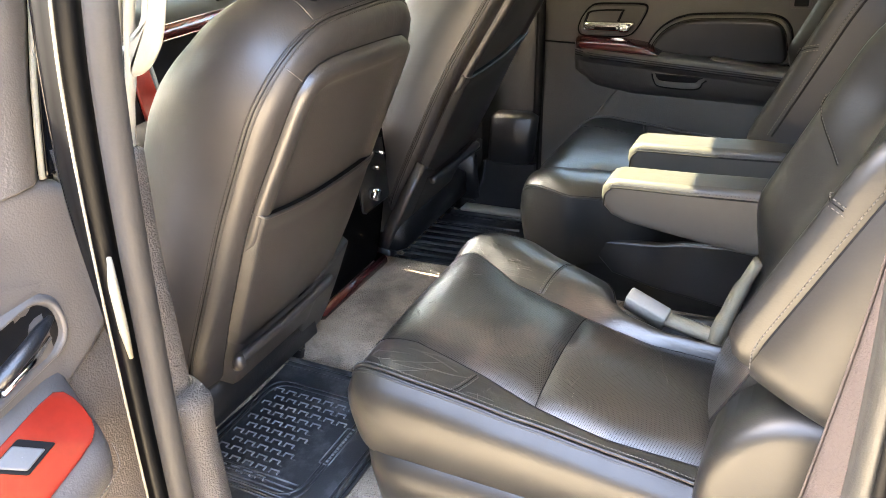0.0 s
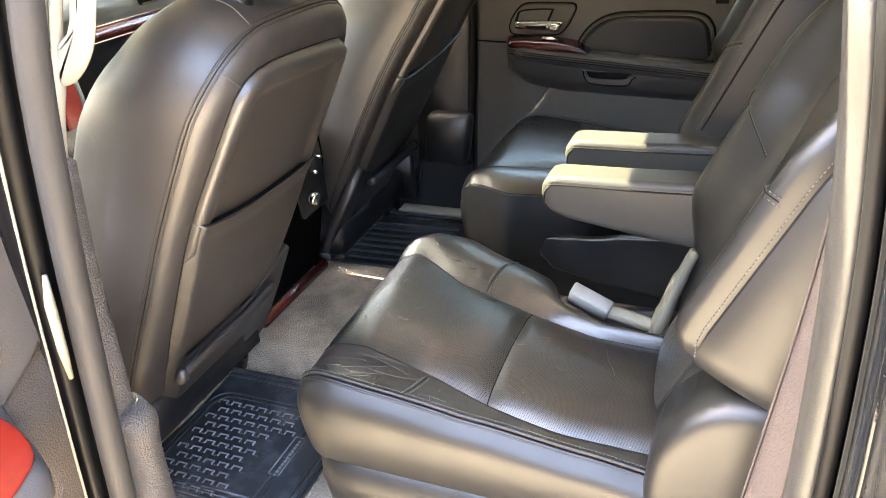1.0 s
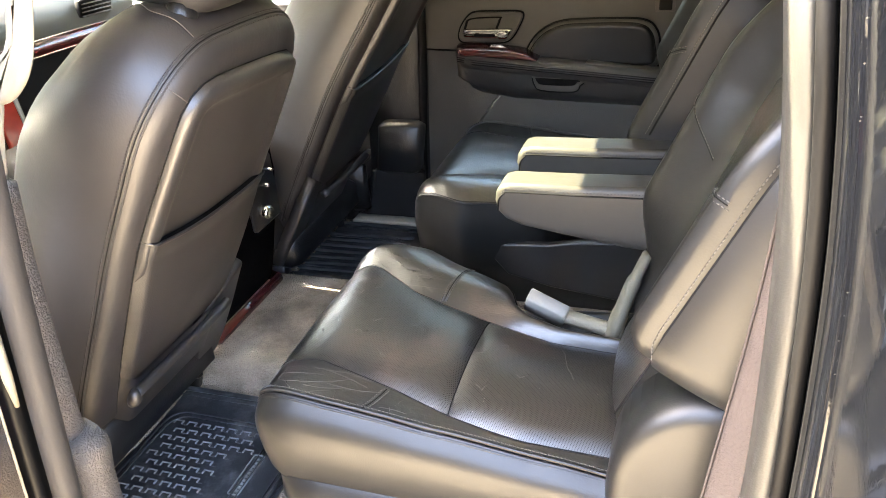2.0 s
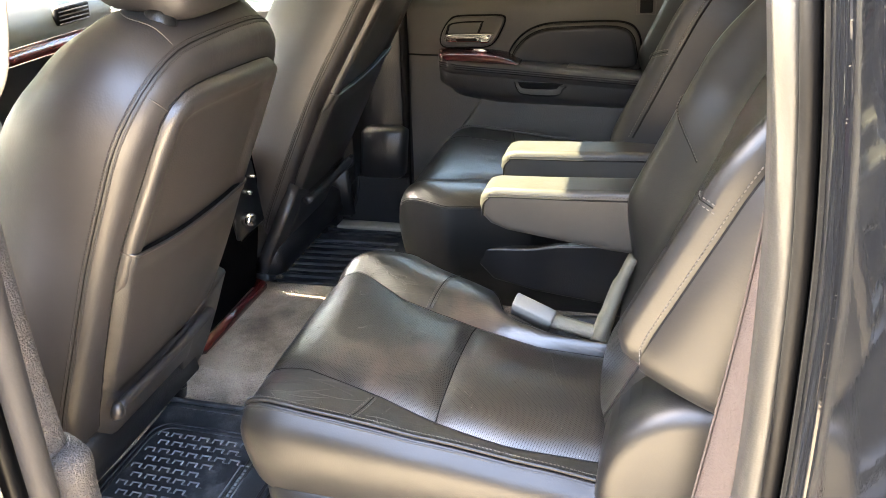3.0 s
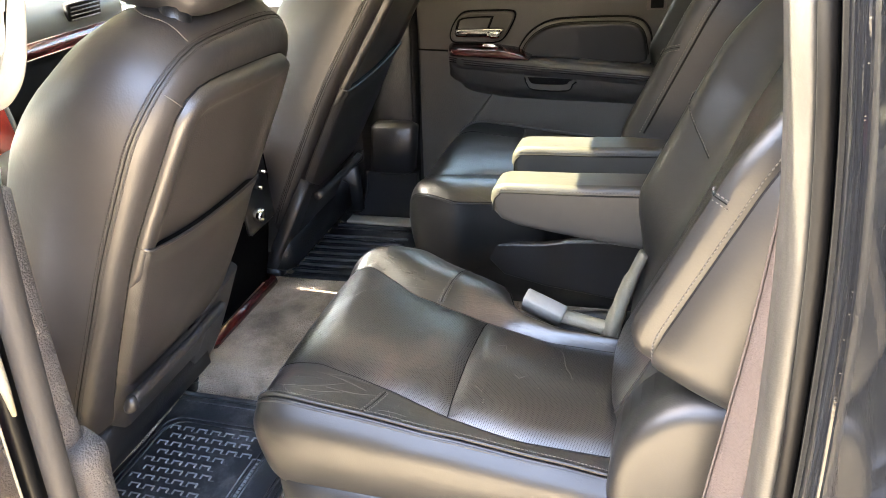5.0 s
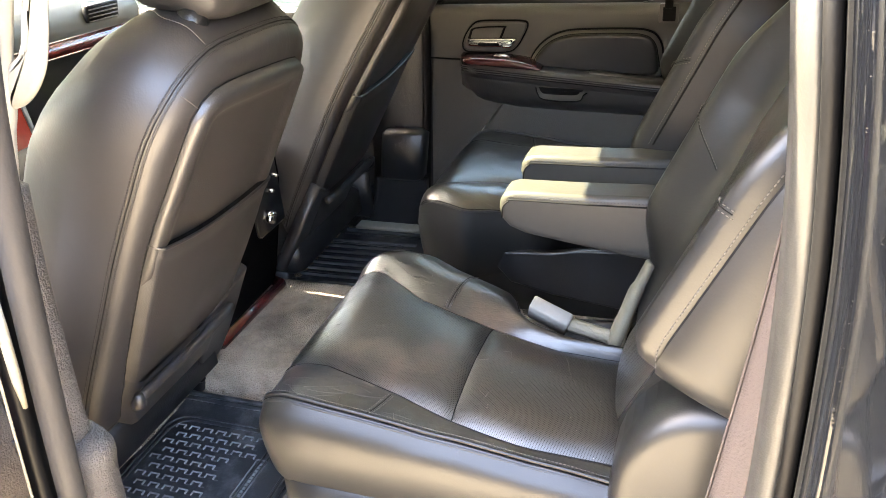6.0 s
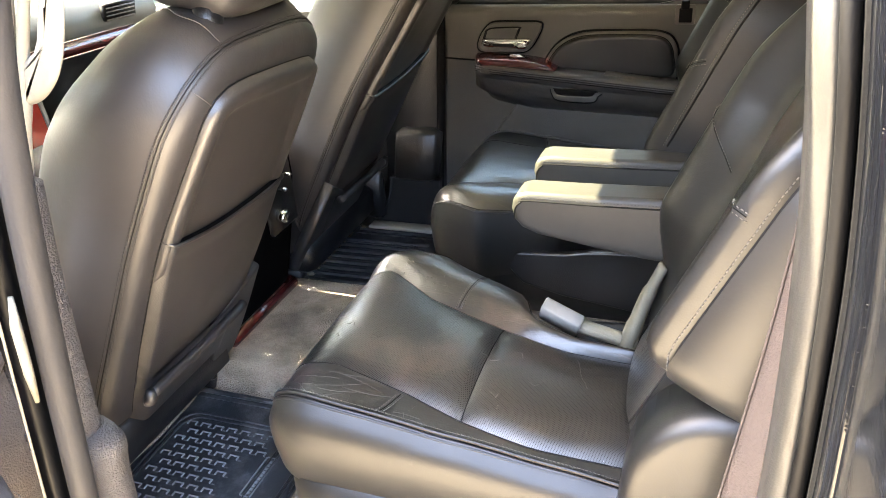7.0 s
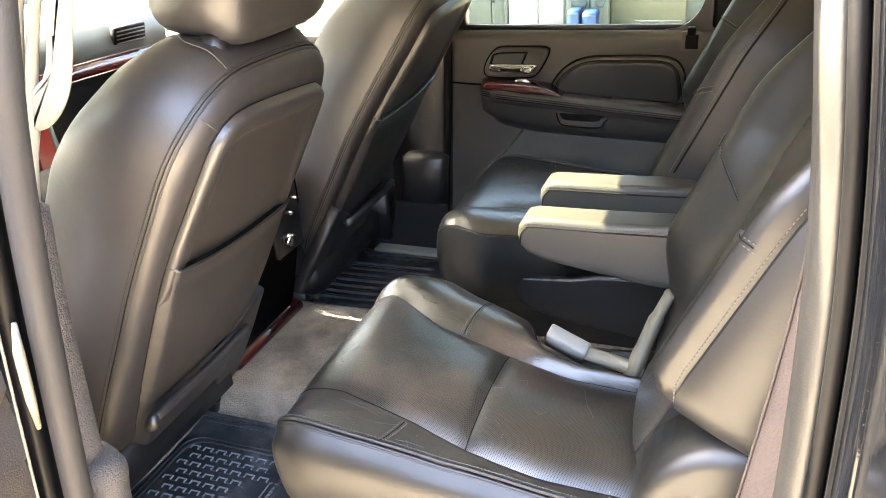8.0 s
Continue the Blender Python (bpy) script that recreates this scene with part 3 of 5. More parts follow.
def front_seat(s, label, dx=0.0):
    yc = 0.425 * s
    st = thing("front_seat", (-0.6, yc, 0.0), label, "car seat", "front seats")

    def P(x, o, z):
        return (x, yc + s * o, z)

    def Q(o, h, d):
        z = 0.2 + h * BU.z - d * BN.z
        x = -0.402 + dx + h * BU.x - d * BN.x + 0.016 * smooth01((0.2 + h * BU.z - 0.55) / 0.3)
        return P(x, o, z)
    base = dense(SEAM_O, 72)
    # side and shoulder panel, from the seam forward
    rows = []
    for d, e, drop in ((0.026, 0.0, 0.0), (0.034, -0.0025, 0.000), (0.048, -0.006, 0.000), (0.068, -0.0105, -0.002), (0.100, -0.014, 0.006), (0.140, -0.008, 0.022), (0.175, 0.006, 0.055), (0.205, 0.026, 0.100), (0.228, 0.052, 0.155), (0.242, 0.085, 0.22)):
        ln = inset(base, e)
        rows.append([Q(a, -0.02 + (b + 0.02) * (1 - drop / 0.81), d) for a, b in ln])
    part("side_panel", grid(rows), M_LEATHER, st)
    part("front_panel", (list(rows[-1]), [tuple(range(len(rows[-1])))]), M_BLACKLEATHER, st)
    # border of the rear face, rolled over from the seam
    rows = [[Q(a, b, d) for a, b in inset(base, e)] for e, d in ((0.0, 0.026), (0.004, 0.017), (0.010, 0.009), (0.020, 0.003), (0.034, 0.0), (0.06, -0.002), (0.09, -0.002))]
    part("rear_border", grid(rows), M_LEATHER, st)
    part("rear_web", (list(rows[-1]), [tuple(range(len(rows[-1])))]), M_LEATHER, st)
    low = [Vector(Q(a, b, 0.026)) for a, b in inset(base, -0.0006)][1:-1]
    groove = part("seam", tube(low, 0.0010, 8), M_SEAM, st)
    for e, d in ((-0.0015, 0.0300), (0.0014, 0.0222)):
        part("welt", tube([Q(a, b, d) for a, b in inset(base, e)][1:-1], 0.0014, 8), M_LEATHER, groove)
        part("stitching", stitches([Q(a, b, d + (0.0018 if e < 0 else -0.0016)) for a, b in inset(base, e * (1.9 if e < 0 else 1.7))][1:-1], 0.0052, 0.0009), M_DARKTHREAD, groove)
    # short joins where the top, side and back hides meet
    k0 = min(range(len(base)), key=lambda k: abs(base[k][1] - 0.735) + (10 if base[k][0] < 0 else 0))
    part("join_seam", tube([Q(*inset(base, e)[k0 + q], d - 0.001) for e, d, q in ((0.004, 0.017, 0), (0.010, 0.009, 0), (0.020, 0.003, 0), (0.034, 0.0, 0), (0.045, -0.001, 0))], 0.0009, 6), M_THREAD, st)
    k1 = min(range(len(base)), key=lambda k: abs(base[k][0] - 0.125) + (0 if base[k][1] > 0.7 else 10))
    tops = []
    for q, (d, e, drop) in enumerate(((0.034, -0.005, 0.0), (0.065, -0.0128, -0.002), (0.100, -0.0148, 0.006), (0.140, -0.0088, 0.022), (0.175, 0.0052, 0.055), (0.205, 0.0252, 0.100))):
        a, b = inset(base, e)[k1 + q // 3]
        tops.append(Q(a, -0.02 + (b + 0.02) * (1 - drop / 0.81), d))
    part("join_seam", tube(spline(tops, 4), 0.0007, 6), M_THREAD, st)
    # moulded back shell with a proud rim, and the pocket over its lower part
    so = dense(SHELL_O, 66)
    mid = (-0.005, 0.42)

    def dish(a, b):
        return 0.006 * (1 - (a / 0.2) ** 2)
    ring = []
    for e, d in ((-0.001, 0.004), (0.0, -0.006), (0.0025, -0.011), (0.007, -0.0145), (0.014, -0.016), (0.024, -0.0155), (0.031, -0.0125), (0.038, -0.0095), (0.046, -0.0085)):
        ring.append([Q(a, b, 0.005 + (d - 0.005 - dish(a, b)) * smooth01((b - 0.36) / 0.06)) for a, b in inset(so, e)])
    last = inset(so, 0.046)
    for q in (0.8, 0.55, 0.3, 0.04):
        ring.append([Q(mid[0] + (a - mid[0]) * q, mid[1] + (b - mid[1]) * q, 0.005 + (-0.0135 - dish(mid[0] + (a - mid[0]) * q, 0)) * smooth01((mid[1] + (b - mid[1]) * q - 0.36) / 0.06)) for a, b in last])
    part("back_shell", grid(ring), M_SHELL, st, "moulded brown seat-back shell")
    part("shell_gap", tube([Q(a, b, -0.001) for a, b in inset(so, -0.001)], 0.0014, 6), M_SEAM, st)

    def edge_at(h):
        """Outer and inner edges of the shell at height h."""
        half = len(so) // 2
        a = min(so[:half], key=lambda p: abs(p[1] - h))[0]
        b = min(so[half:], key=lambda p: abs(p[1] - h))[0]
        return a, b
    rows = []
    for k in range(25):
        v = k / 24
        row = []
        for j in range(37):
            u = j / 36
            top = 0.482 - 0.036 * u - 0.012 * math.sin(math.pi * u)
            h = 0.118 + (top - 0.118) * v
            a, b = edge_at(h)
            o = a + (b - a) * (0.5 - 0.5 * math.copysign(abs(1 - 2 * u) ** 0.8, 1 - 2 * u))
            e = min(1.0, min(u, 1 - u) / 0.05)
            lip = 0.003 * smooth01((v - 0.92) / 0.04) * (1 - 0.5 * smooth01((v - 0.975) / 0.025))
            puff = 0.012 * math.sin(math.pi * min(1, v * 1.02)) * math.sin(math.pi * u)
            row.append(Q(o, h, 0.002 - (0.020 + puff + lip + dish(o, h)) * (1 - (1 - e) ** 2) ** 0.5))
        rows.append(row)
    mouth = [Q((p[1] - yc) / s, 0.482 - 0.036 * (j / 36) - 0.012 * math.sin(math.pi * j / 36), -0.008) for j, p in enumerate(rows[-1])]
    pocket = part("map_pocket", grid(rows), M_SHELL, st, "sagging map pocket")
    part("pocket_rim", tube([Vector(p) for p in rows[-1]], 0.0030, 8), M_SHELL, pocket)
    # black strip across the pocket's mouth, painting the shade of its opening
    part("pocket_mouth_shade", grid([rows[-1], mouth]), M_SEALSHADE, pocket)

    def shell(o, z, c):
        h = (z - 0.2) / BU.z
        return Q(o, h, -c - 0.010 * (1 - (o / 0.26) ** 2))
    rows = []
    for k in range(7):
        h = -0.03 + 0.149 * k / 6
        a, b = edge_at(max(0.0, h))
        rows.append([Q(a + (b - a) * j / 24, h, 0.002 - 0.030 * (1 - (1 - min(1, min(j, 24 - j) / 2)) ** 2) ** 0.5) for j in range(25)])
    part("lower_trim", grid(rows), M_SHELL, st)
    bar = [shell(u * 0.155, 0.296 - 0.004 * u, 0.034) for u in [-1 + k / 8 for k in range(17)]]
    part("pull_bar", tube(bar, 0.011, 10), M_SHELL, st, "dark bar along the shell's foot")
    part("bar_end", tube([shell(0.150, 0.268, 0.032), shell(0.154, 0.286, 0.038), shell(0.156, 0.306, 0.034)], [0.008, 0.014, 0.008], 10), M_SHELL, st)
    foot = [(-0.105, 0.115), (-0.216, 0.180), (-0.238, 0.05), (-0.248, -0.06), (-0.244, -0.115), (-0.215, -0.130), (-0.150, -0.100), (-0.112, 0.0)]
    part("foot_bracket", slab(foot, 0.030, lambda u, v, w: Q(u, v, 0.004 - w), 0.008), M_SHELL, st)
    # head restraint
    hx, hz, hy = -0.075 + dx, 1.034, yc - s * 0.028
    rows = []
    for k in range(17):
        v = -1 + 2 * k / 16
        kk = (1 - abs(v) ** 5) ** 0.2
        w, d, h = 0.150, 0.080 * (0.75 + 0.25 * kk), 0.10
        sec = rrect(d * max(kk, 0.25), h * max(kk, 0.45), 0.034)
        rows.append([(hx + a + 0.25 * b, hy + v * w, hz + b - 0.20 * a) for a, b in sec])
    hr = part("head_restraint", grid(rows, True, True, True), M_LEATHER, st, "padded brown leather head restraint")
    for sgn in (-1, 1):
        pts = [(hx - 0.024 + 0.02 * math.cos(a) * 0 + 0.088 * math.cos(a) * 0.96 + 0.25 * 0.1 * math.sin(a), hy + sgn * 0.100, hz + 0.102 * math.sin(a)) for a in [radians(t) for t in range(-100, 101, 8)]]
        part("stitching", stitches([(p[0] + 0.022, p[1], p[2]) for p in pts]), M_THREAD, hr)
    for o in (-0.115, 0.094):
        part("post", tube([P(dx - 0.069, o, 0.93), P(dx - 0.066, o, 1.0)], 0.006, 10), M_CHROME, st, "chrome post")
        part("post_sleeve", tube([P(dx - 0.068, o, 0.926), P(dx - 0.067, o, 0.934), P(dx - 0.067, o, 0.946), P(dx - 0.067, o, 0.950)], [0.024, 0.021, 0.018, 0.011], 16), M_PLASTIC, st)
    # squab and its base
    rows = []
    for k in range(13):
        x = -0.90 + 0.47 * k / 12 + dx
        e = min(1.0, (x - dx + 0.92) / 0.09)
        z1 = 0.16 + 0.20 * (1 - (1 - e) ** 2) ** 0.5
        rows.append([P(x, o, z) for o, z in ((0.25, 0.15), (0.26, 0.24), (0.255, z1), (0.20, z1 + 0.03), (0.12, z1 + 0.01), (0, z1), (-0.12, z1 + 0.01), (-0.19, z1 + 0.03), (-0.255, z1), (-0.26, 0.24), (-0.25, 0.15))])
    part("cushion", grid(rows, True, True), M_BLACKLEATHER, st)
    part("side_shield", box(-0.92, -0.40, *sorted((yc + s * 0.235, yc + s * 0.265)), 0.03, 0.20, 0.012), M_PLASTIC, st)
    part("seat_base", merge(box(-0.85, -0.42, yc - 0.22, yc + 0.22, 0.06, 0.17, 0.02)), M_PLASTIC, st)
    for o in (-0.19, 0.19):
        part("rail", box(-0.92, -0.475, yc + o - 0.02, yc + o + 0.02, -0.01, 0.07, 0.006), M_PLASTIC, st)
        part("rail_cap", tube([P(-0.477, o, 0.03), P(-0.470, o, 0.032), P(-0.464, o, 0.036)], [0.010, 0.009, 0.006], 10), M_PLASTIC, st)
    return st


front_seat(-1, "dark brown leather front seat with stitched side and back pocket")
front_seat(1, "dark brown leather front passenger seat beside the far pillar", -0.03)

# ---- second-row captain's seats ----
NEAR_SEAM = ((-0.05, 0.545), (0.06, 0.530), (0.19, 0.548), (0.29, 0.574), (0.40, 0.586), (0.56, 0.570))
FAR_SEAM = ((-0.05, 0.205), (0.02, 0.219), (0.134, 0.283), (0.276, 0.314), (0.40, 0.335), (0.56, 0.320))
INNER = ((-0.05, 0.15), (0.05, 0.125), (0.10, 0.115), (0.165, 0.145), (0.235, 0.165), (0.285, 0.185), (0.300, 0.205), (0.315, 0.245), (0.35, 0.282), (0.43, 0.302), (0.56, 0.295))
CROSS = 0.282


def captain_seat(s, label, back=0.0):
    st = thing("captain_seat", (0.3, 0.38 * s, 0.0), label, "car seat", "second-row seats")

    def Y(y):
        return s * y
    # cushion: y is counted outwards from the middle of the vehicle
    xs = [-0.040 + 0.10 * (k / 14) ** 1.6 for k in range(15)] + [0.06 + (CROSS - 0.06) * k / 14 for k in range(1, 15)] + [CROSS + (0.565 - CROSS) * k / 18 for k in range(1, 19)]
    iC = 28
    rows = []
    for x in xs:
        e = max(0.0, (0.065 - x) / 0.108)
        nose = (1 - min(1.0, e) ** 2.3) ** (1 / 2.3) if e < 1 else 0.02
        zt = 0.383 - 0.13 * x
        flat = smooth01((x + 0.03) / 0.34)
        yo, yn, yf, yi = 0.622, lerp_table(NEAR_SEAM, x), lerp_table(FAR_SEAM, x), lerp_table(INNER, x)
        row = []
        for t in range(11):
            q = t / 10
            row.append((yo + 0.020 * math.sin(math.pi / 2 * min(1, (1 - q) / 0.22)) + 0.010 * math.sin(math.pi * q) - 0.004 * (1 - q) ** 2, 0.20 + (zt - 0.003 - 0.20) * q))
        for t in range(1, 11):
            q = t / 10
            row.append((yo + (yn - yo) * q, zt - 0.003 - (0.012 * flat - 0.003) * q - 0.004 * math.sin(math.pi * q)))
        for t in range(1, 17):
            q = t / 16
            cross = 0.008 * math.exp(-((x - CROSS) / 0.010) ** 2)
            h = -0.012 * flat + (0.026 - 0.020 * (1 - flat)) * (math.sin(math.pi * q)) ** 0.5 - cross * math.sin(math.pi * q) ** 0.3
            row.append((yn + (yf - yn) * q, zt + h))
        for t in range(1, 11):
            q = t / 10
            h = -0.012 * flat + (0.026 - 0.004 * (1 - flat)) * math.sin(math.pi * q * 0.80) - 0.018 * q ** 3
            row.append((yf + (yi - yf) * q, zt + h))
        for t in range(1, 9):
            q = t / 8
            row.append((yi - 0.012 * math.sin(math.pi * q) - 0.0 * q, zt - 0.012 - (zt - 0.19) * q))
        out = []
        for y, z in row:
            zc = 0.285
            zz = zc + (z - zc) * (nose if z > zc else max(nose, 0.25) ** 0.4)
            yy = 0.37 + (y - 0.37) * (0.80 + 0.20 * nose)
            wr = 0.0015 * noise.noise((x * 18, y * 30, 3.0)) if z > 0.30 else 0.0
            out.append((x, Y(yy), zz + wr))
        rows.append(out)

    def cols(a, b, i0=0, i1=None):
        return grid([r[a:b + 1] for r in rows[i0:i1]])
    cu = part("cushion_side", cols(0, 10), M_SEAT, st)
    part("outer_bolster", cols(10, 20), M_WORN, st)
    part("cushion_insert", cols(20, 36, 0, iC + 1), M_PERF, st, "perforated leather insert")
    part("cushion_insert", cols(20, 36, iC), M_PERF, st, "perforated leather insert")
    part("inner_bolster", cols(36, 46), M_WORN, st)
    part("cushion_side", cols(46, 54), M_SEAT, st)
    part("cushion_front", (list(rows[0]), [tuple(range(len(rows[0])))]), M_SEAT, st)
    def on_seat(i, c):
        """A point on the cushion's skin, by row and column."""
        i, c = max(0.0, min(len(rows) - 1.001, i)), max(0.0, min(len(rows[0]) - 1.001, c))
        a, b, p, q = int(i), int(c), i % 1, c % 1
        lo = Vector(rows[a][b]).lerp(Vector(rows[a][b + 1]), q)
        return lo.lerp(Vector(rows[a + 1][b]).lerp(Vector(rows[a + 1][b + 1]), q), p) + Vector((0, 0, 0.0001))
    # seams
    edge = [r[10] for r in rows[3:]]
    sm = part("edge_seam", tube([(p[0], p[1], p[2] - 0.001) for p in edge], 0.0012, 6), M_SEAM, st)
    for dy, dz in ((0.004, -0.010), (-0.008, 0.004)):
        part("welt", tube([(p[0], p[1] + Y(dy * 0.6), p[2] + dz * 0.55) for p in edge], 0.0034, 8), M_SEAT, sm)
        part("stitching", stitches([(p[0], p[1] + Y(dy * 1.15), p[2] + dz * 1.15 + 0.0015) for p in edge]), M_THREAD, sm)
    inner = [r[46] for r in rows[4:]]
    sm = part("edge_seam", tube([(p[0], p[1], p[2] - 0.0006) for p in inner], 0.0014, 6), M_SEAM, st)
    part("stitching", stitches([(p[0], p[1] + Y(0.008), p[2] + 0.0022) for p in inner]), M_THREAD, sm)
    part("welt", tube([(p[0], p[1] - Y(0.0015), p[2] - 0.004) for p in inner], 0.0030, 8), M_SEAT, sm)
    for c in (20, 36):
        part("seam", tube([(r[c][0], r[c][1], r[c][2] + 0.0002) for r in rows[2:]], 0.0010, 6), M_SEAM, st)
    part("seam", tube([(p[0], p[1], p[2] + 0.0002) for p in rows[iC][20:37]], 0.0011, 6), M_SEAM, st)
    for c0, c1, xa in ((10, 20, 0.155), (36, 46, 0.192)):
        i = min(range(len(xs)), key=lambda k: abs(xs[k] - xa))
        ln = [tuple(on_seat(i + 1.3 * k / 9, c0 + 0.4 + k * (c1 - c0 - 1.2) / 9) + Vector((0, 0, 0.0004))) for k in range(10)]
        j = part("cross_seam", tube(ln, 0.0009, 6), M_SEAM, st)
        for dx in (-0.006, 0.006):
            part("welt", tube([(p[0] + dx * 0.5, p[1], p[2] - 0.0012) for p in ln], 0.0018, 6), M_WORN, j)
            part("stitching", stitches([(p[0] + dx, p[1], p[2] + 0.0004) for p in ln], 0.0055, 0.0010), M_THREAD, j)
    if s < 0:
        rnd = random.Random(7)
        for k in range(26):
            i, c = rnd.uniform(4, 24), rnd.uniform(11, 19.5)
            di, dc, bow = rnd.uniform(-7, 7), rnd.uniform(-5, 5), rnd.uniform(-1.2, 1.2)
            part("scratch", tube([on_seat(i + di * t / 6, max(10.5, min(19.6, c + dc * t / 6 + bow * math.sin(math.pi * t / 6)))) for t in range(7)], 0.00045, 4), M_SCUFF, st)
        for k in range(16):
            i, c = rnd.uniform(10, 34), rnd.uniform(22, 35)
            part("scratch", tube([on_seat(i + rnd.uniform(0.2, 0.5) * t, c + rnd.uniform(-0.25, 0.35) * t) for t in range(4)], 0.00045, 4), M_SCUFF, st)
        part("crease", tube(spline([on_seat(37 + 0.4 * t, 33.6 - 1.1 * t + 0.35 * math.sin(t * 1.7)) for t in range(6)], 3), 0.0005, 4), M_SCUFF, st)
        for k in range(8):
            i, c = rnd.uniform(6, 20), rnd.uniform(37, 45)
            part("scratch", tube([on_seat(i + rnd.uniform(0.3, 0.8) * t, c + rnd.uniform(-0.3, 0.3) * t) for t in range(5)], 0.00045, 4), M_SCUFF, st)
    # lower skirt
    rows2 = []
    for x in xs[4:]:
        e = max(0.0, (0.075 - x) / 0.1)
        k = (1 - min(1, e) ** 2) ** 0.5 * 0.2 + 0.8
        rows2.append([(x + 0.004, Y(0.37 + (y - 0.37) * k), z) for y, z in ((0.626, 0.222), (0.648, 0.212), (0.652, 0.15), (0.636, 0.06), (0.60, 0.02), (0.30, 0.02), (0.18, 0.05), (0.16, 0.14), (0.17, 0.205))])
    part("skirt", grid(rows2, True, True), M_SEAT, st, "trim skirt round the seat base")
    side = [(0.10, 0.255), (0.19, 0.243), (0.30, 0.250), (0.36, 0.262), (0.56, 0.275), (0.58, 0.10), (0.45, 0.115), (0.30, 0.135), (0.20, 0.160), (0.165, 0.200)]
    part("side_trim", slab(side, 0.018, lambda u, v, w: (u, Y(0.158 - w), v), 0.005), M_PLASTIC, st, "black plastic seat side trim")
    part("seat_base", box(0.06, 0.55, Y(0.58) if s > 0 else Y(0.58), Y(0.20), -0.01, 0.05, 0.01) if s < 0 else box(0.06, 0.55, Y(0.20), Y(0.58), -0.01, 0.05, 0.01), M_PLASTIC, st)

    # backrest
    ca, sa = math.cos(radians(25)), math.sin(radians(25))

    def B(y, h, c):
        return (0.545 + back + h * sa - c * ca, Y(y), 0.335 + h * ca + c * sa)
    hs = [0.0 + 0.66 * k / 33 for k in range(34)]
    brow = []
    for h in hs:
        g1 = smooth01((h - 0.02) / 0.17)
        g2 = smooth01((h - 0.125) / 0.11)
        tp = smooth01((h - 0.46) / 0.22)
        yo = 0.645 - 0.045 * tp
        yi = 0.118 + 0.045 * tp
        fall = 1 - 0.45 * smooth01((h - 0.44) / 0.20)
        crest = 0.020 + 0.080 * g1 * fall
        seam = 0.012 + 0.046 * g1 * fall
        yn = 0.520 - 0.02 * tp
        yf = lerp_table(((0.0, 0.270), (0.20, 0.262), (0.33, 0.235), (0.40, 0.200), (0.66, 0.215)), h)
        top = max(0.0, (h - 0.60) / 0.06)
        low = smooth01((0.205 - h) / 0.07)
        row = []
        for t in range(9):
            q = t / 8
            row.append((yo - 0.004 + 0.020 * math.sin(math.pi * min(1, 0.15 + 0.85 * q)) - 0.10 * low, -0.13 + q * (0.13 + 0.012 + 0.046 * g2 * fall - 0.02 * low)))
        for t in range(1, 11):
            q = t / 10
            so = 0.012 + 0.046 * g2 * fall
            co = 0.020 + 0.080 * g2 * fall
            up = so + (co - so) * math.sin(math.pi / 2 * min(1, q / 0.26)) - (co - 0.018) * smooth01((q - 0.24) / 0.70)
            row.append((yo - 0.10 * low * (1 - q) + (yn - yo) * (q ** 1.5), up - 0.02 * low * (1 - q)))
        for t in range(1, 15):
            q = t / 14
            row.append((yn + (yf - yn) * q, 0.018 + 0.016 * math.sin(math.pi * q) ** 0.6))
        for t in range(1, 11):
            q = 1 - t / 10
            up = seam + (crest - seam) * math.sin(math.pi / 2 * min(1, q / 0.35)) - (crest - 0.018) * smooth01((q - 0.35) / 0.65)
            row.append((yi + (yf - yi) * (q ** 1.5), up))
        for t in range(1, 9):
            q = t / 8
            row.append((yi - 0.014 * math.sin(math.pi * q), seam - q * (seam + 0.13)))
        row.append((0.38, -0.14))
        brow.append([B(y, h, c - 0.06 * top ** 2) for y, c in row])

    def bcols(a, b, i0=0, i1=None):
        return grid([r[a:b + 1] for r in brow[i0:i1]])
    pad = []
    for k, h in enumerate([0.168 + 0.49 * (j / 30) ** 1.25 for j in range(31)]):
        i = min(len(hs) - 2, int(h / 0.02))
        f = h / 0.02 - i
        e = min(1.0, (h - 0.168) / 0.065)
        e = (1 - (1 - e) ** 2) ** 0.5
        g1 = smooth01((h - 0.02) / 0.17)
        fall = 1 - 0.45 * smooth01((h - 0.44) / 0.20)
        seam_c = 0.012 + 0.046 * g1 * fall - 0.050 * (1 - e) ** 1.3
        yo = 0.645 - 0.045 * smooth01((h - 0.46) / 0.22)
        line = []
        for t in range(17):
            q = t / 16
            c = -0.15 + q * (0.15 + seam_c)
            line.append(B(yo - 0.045 * (1 - e) + 0.028 * e * math.sin(math.pi * min(1, 0.10 + 0.90 * q)) ** 0.75 + 0.002 * e, h + 0.012 * (1 - q) * (1 - e), c + 0.001))
        pad.append(line)
    part("back_side", grid(pad), M_SEAT, st, "bulging leather side pad")
    # dark sheet below the pad: the shade there is put into its colour
    part("pad_under_shade", grid([pad[0], [(p[0], p[1] + s * -0.07, p[2] + 0.01) for p in pad[0]]]), M_SEAM, st)
    part("back_core", bcols(0, 8), M_BLACKLEATHER, st)
    part("back_bolster", bcols(8, 18), M_SEAT, st)
    part("back_insert", bcols(18, 32, 0, 21), M_PERF, st, "perforated leather insert")
    part("back_insert", bcols(18, 32, 20), M_PERF, st, "perforated leather insert")
    part("back_bolster", bcols(32, 42), M_SEAT, st)
    part("back_side", bcols(42, 50), M_SEAT, st)
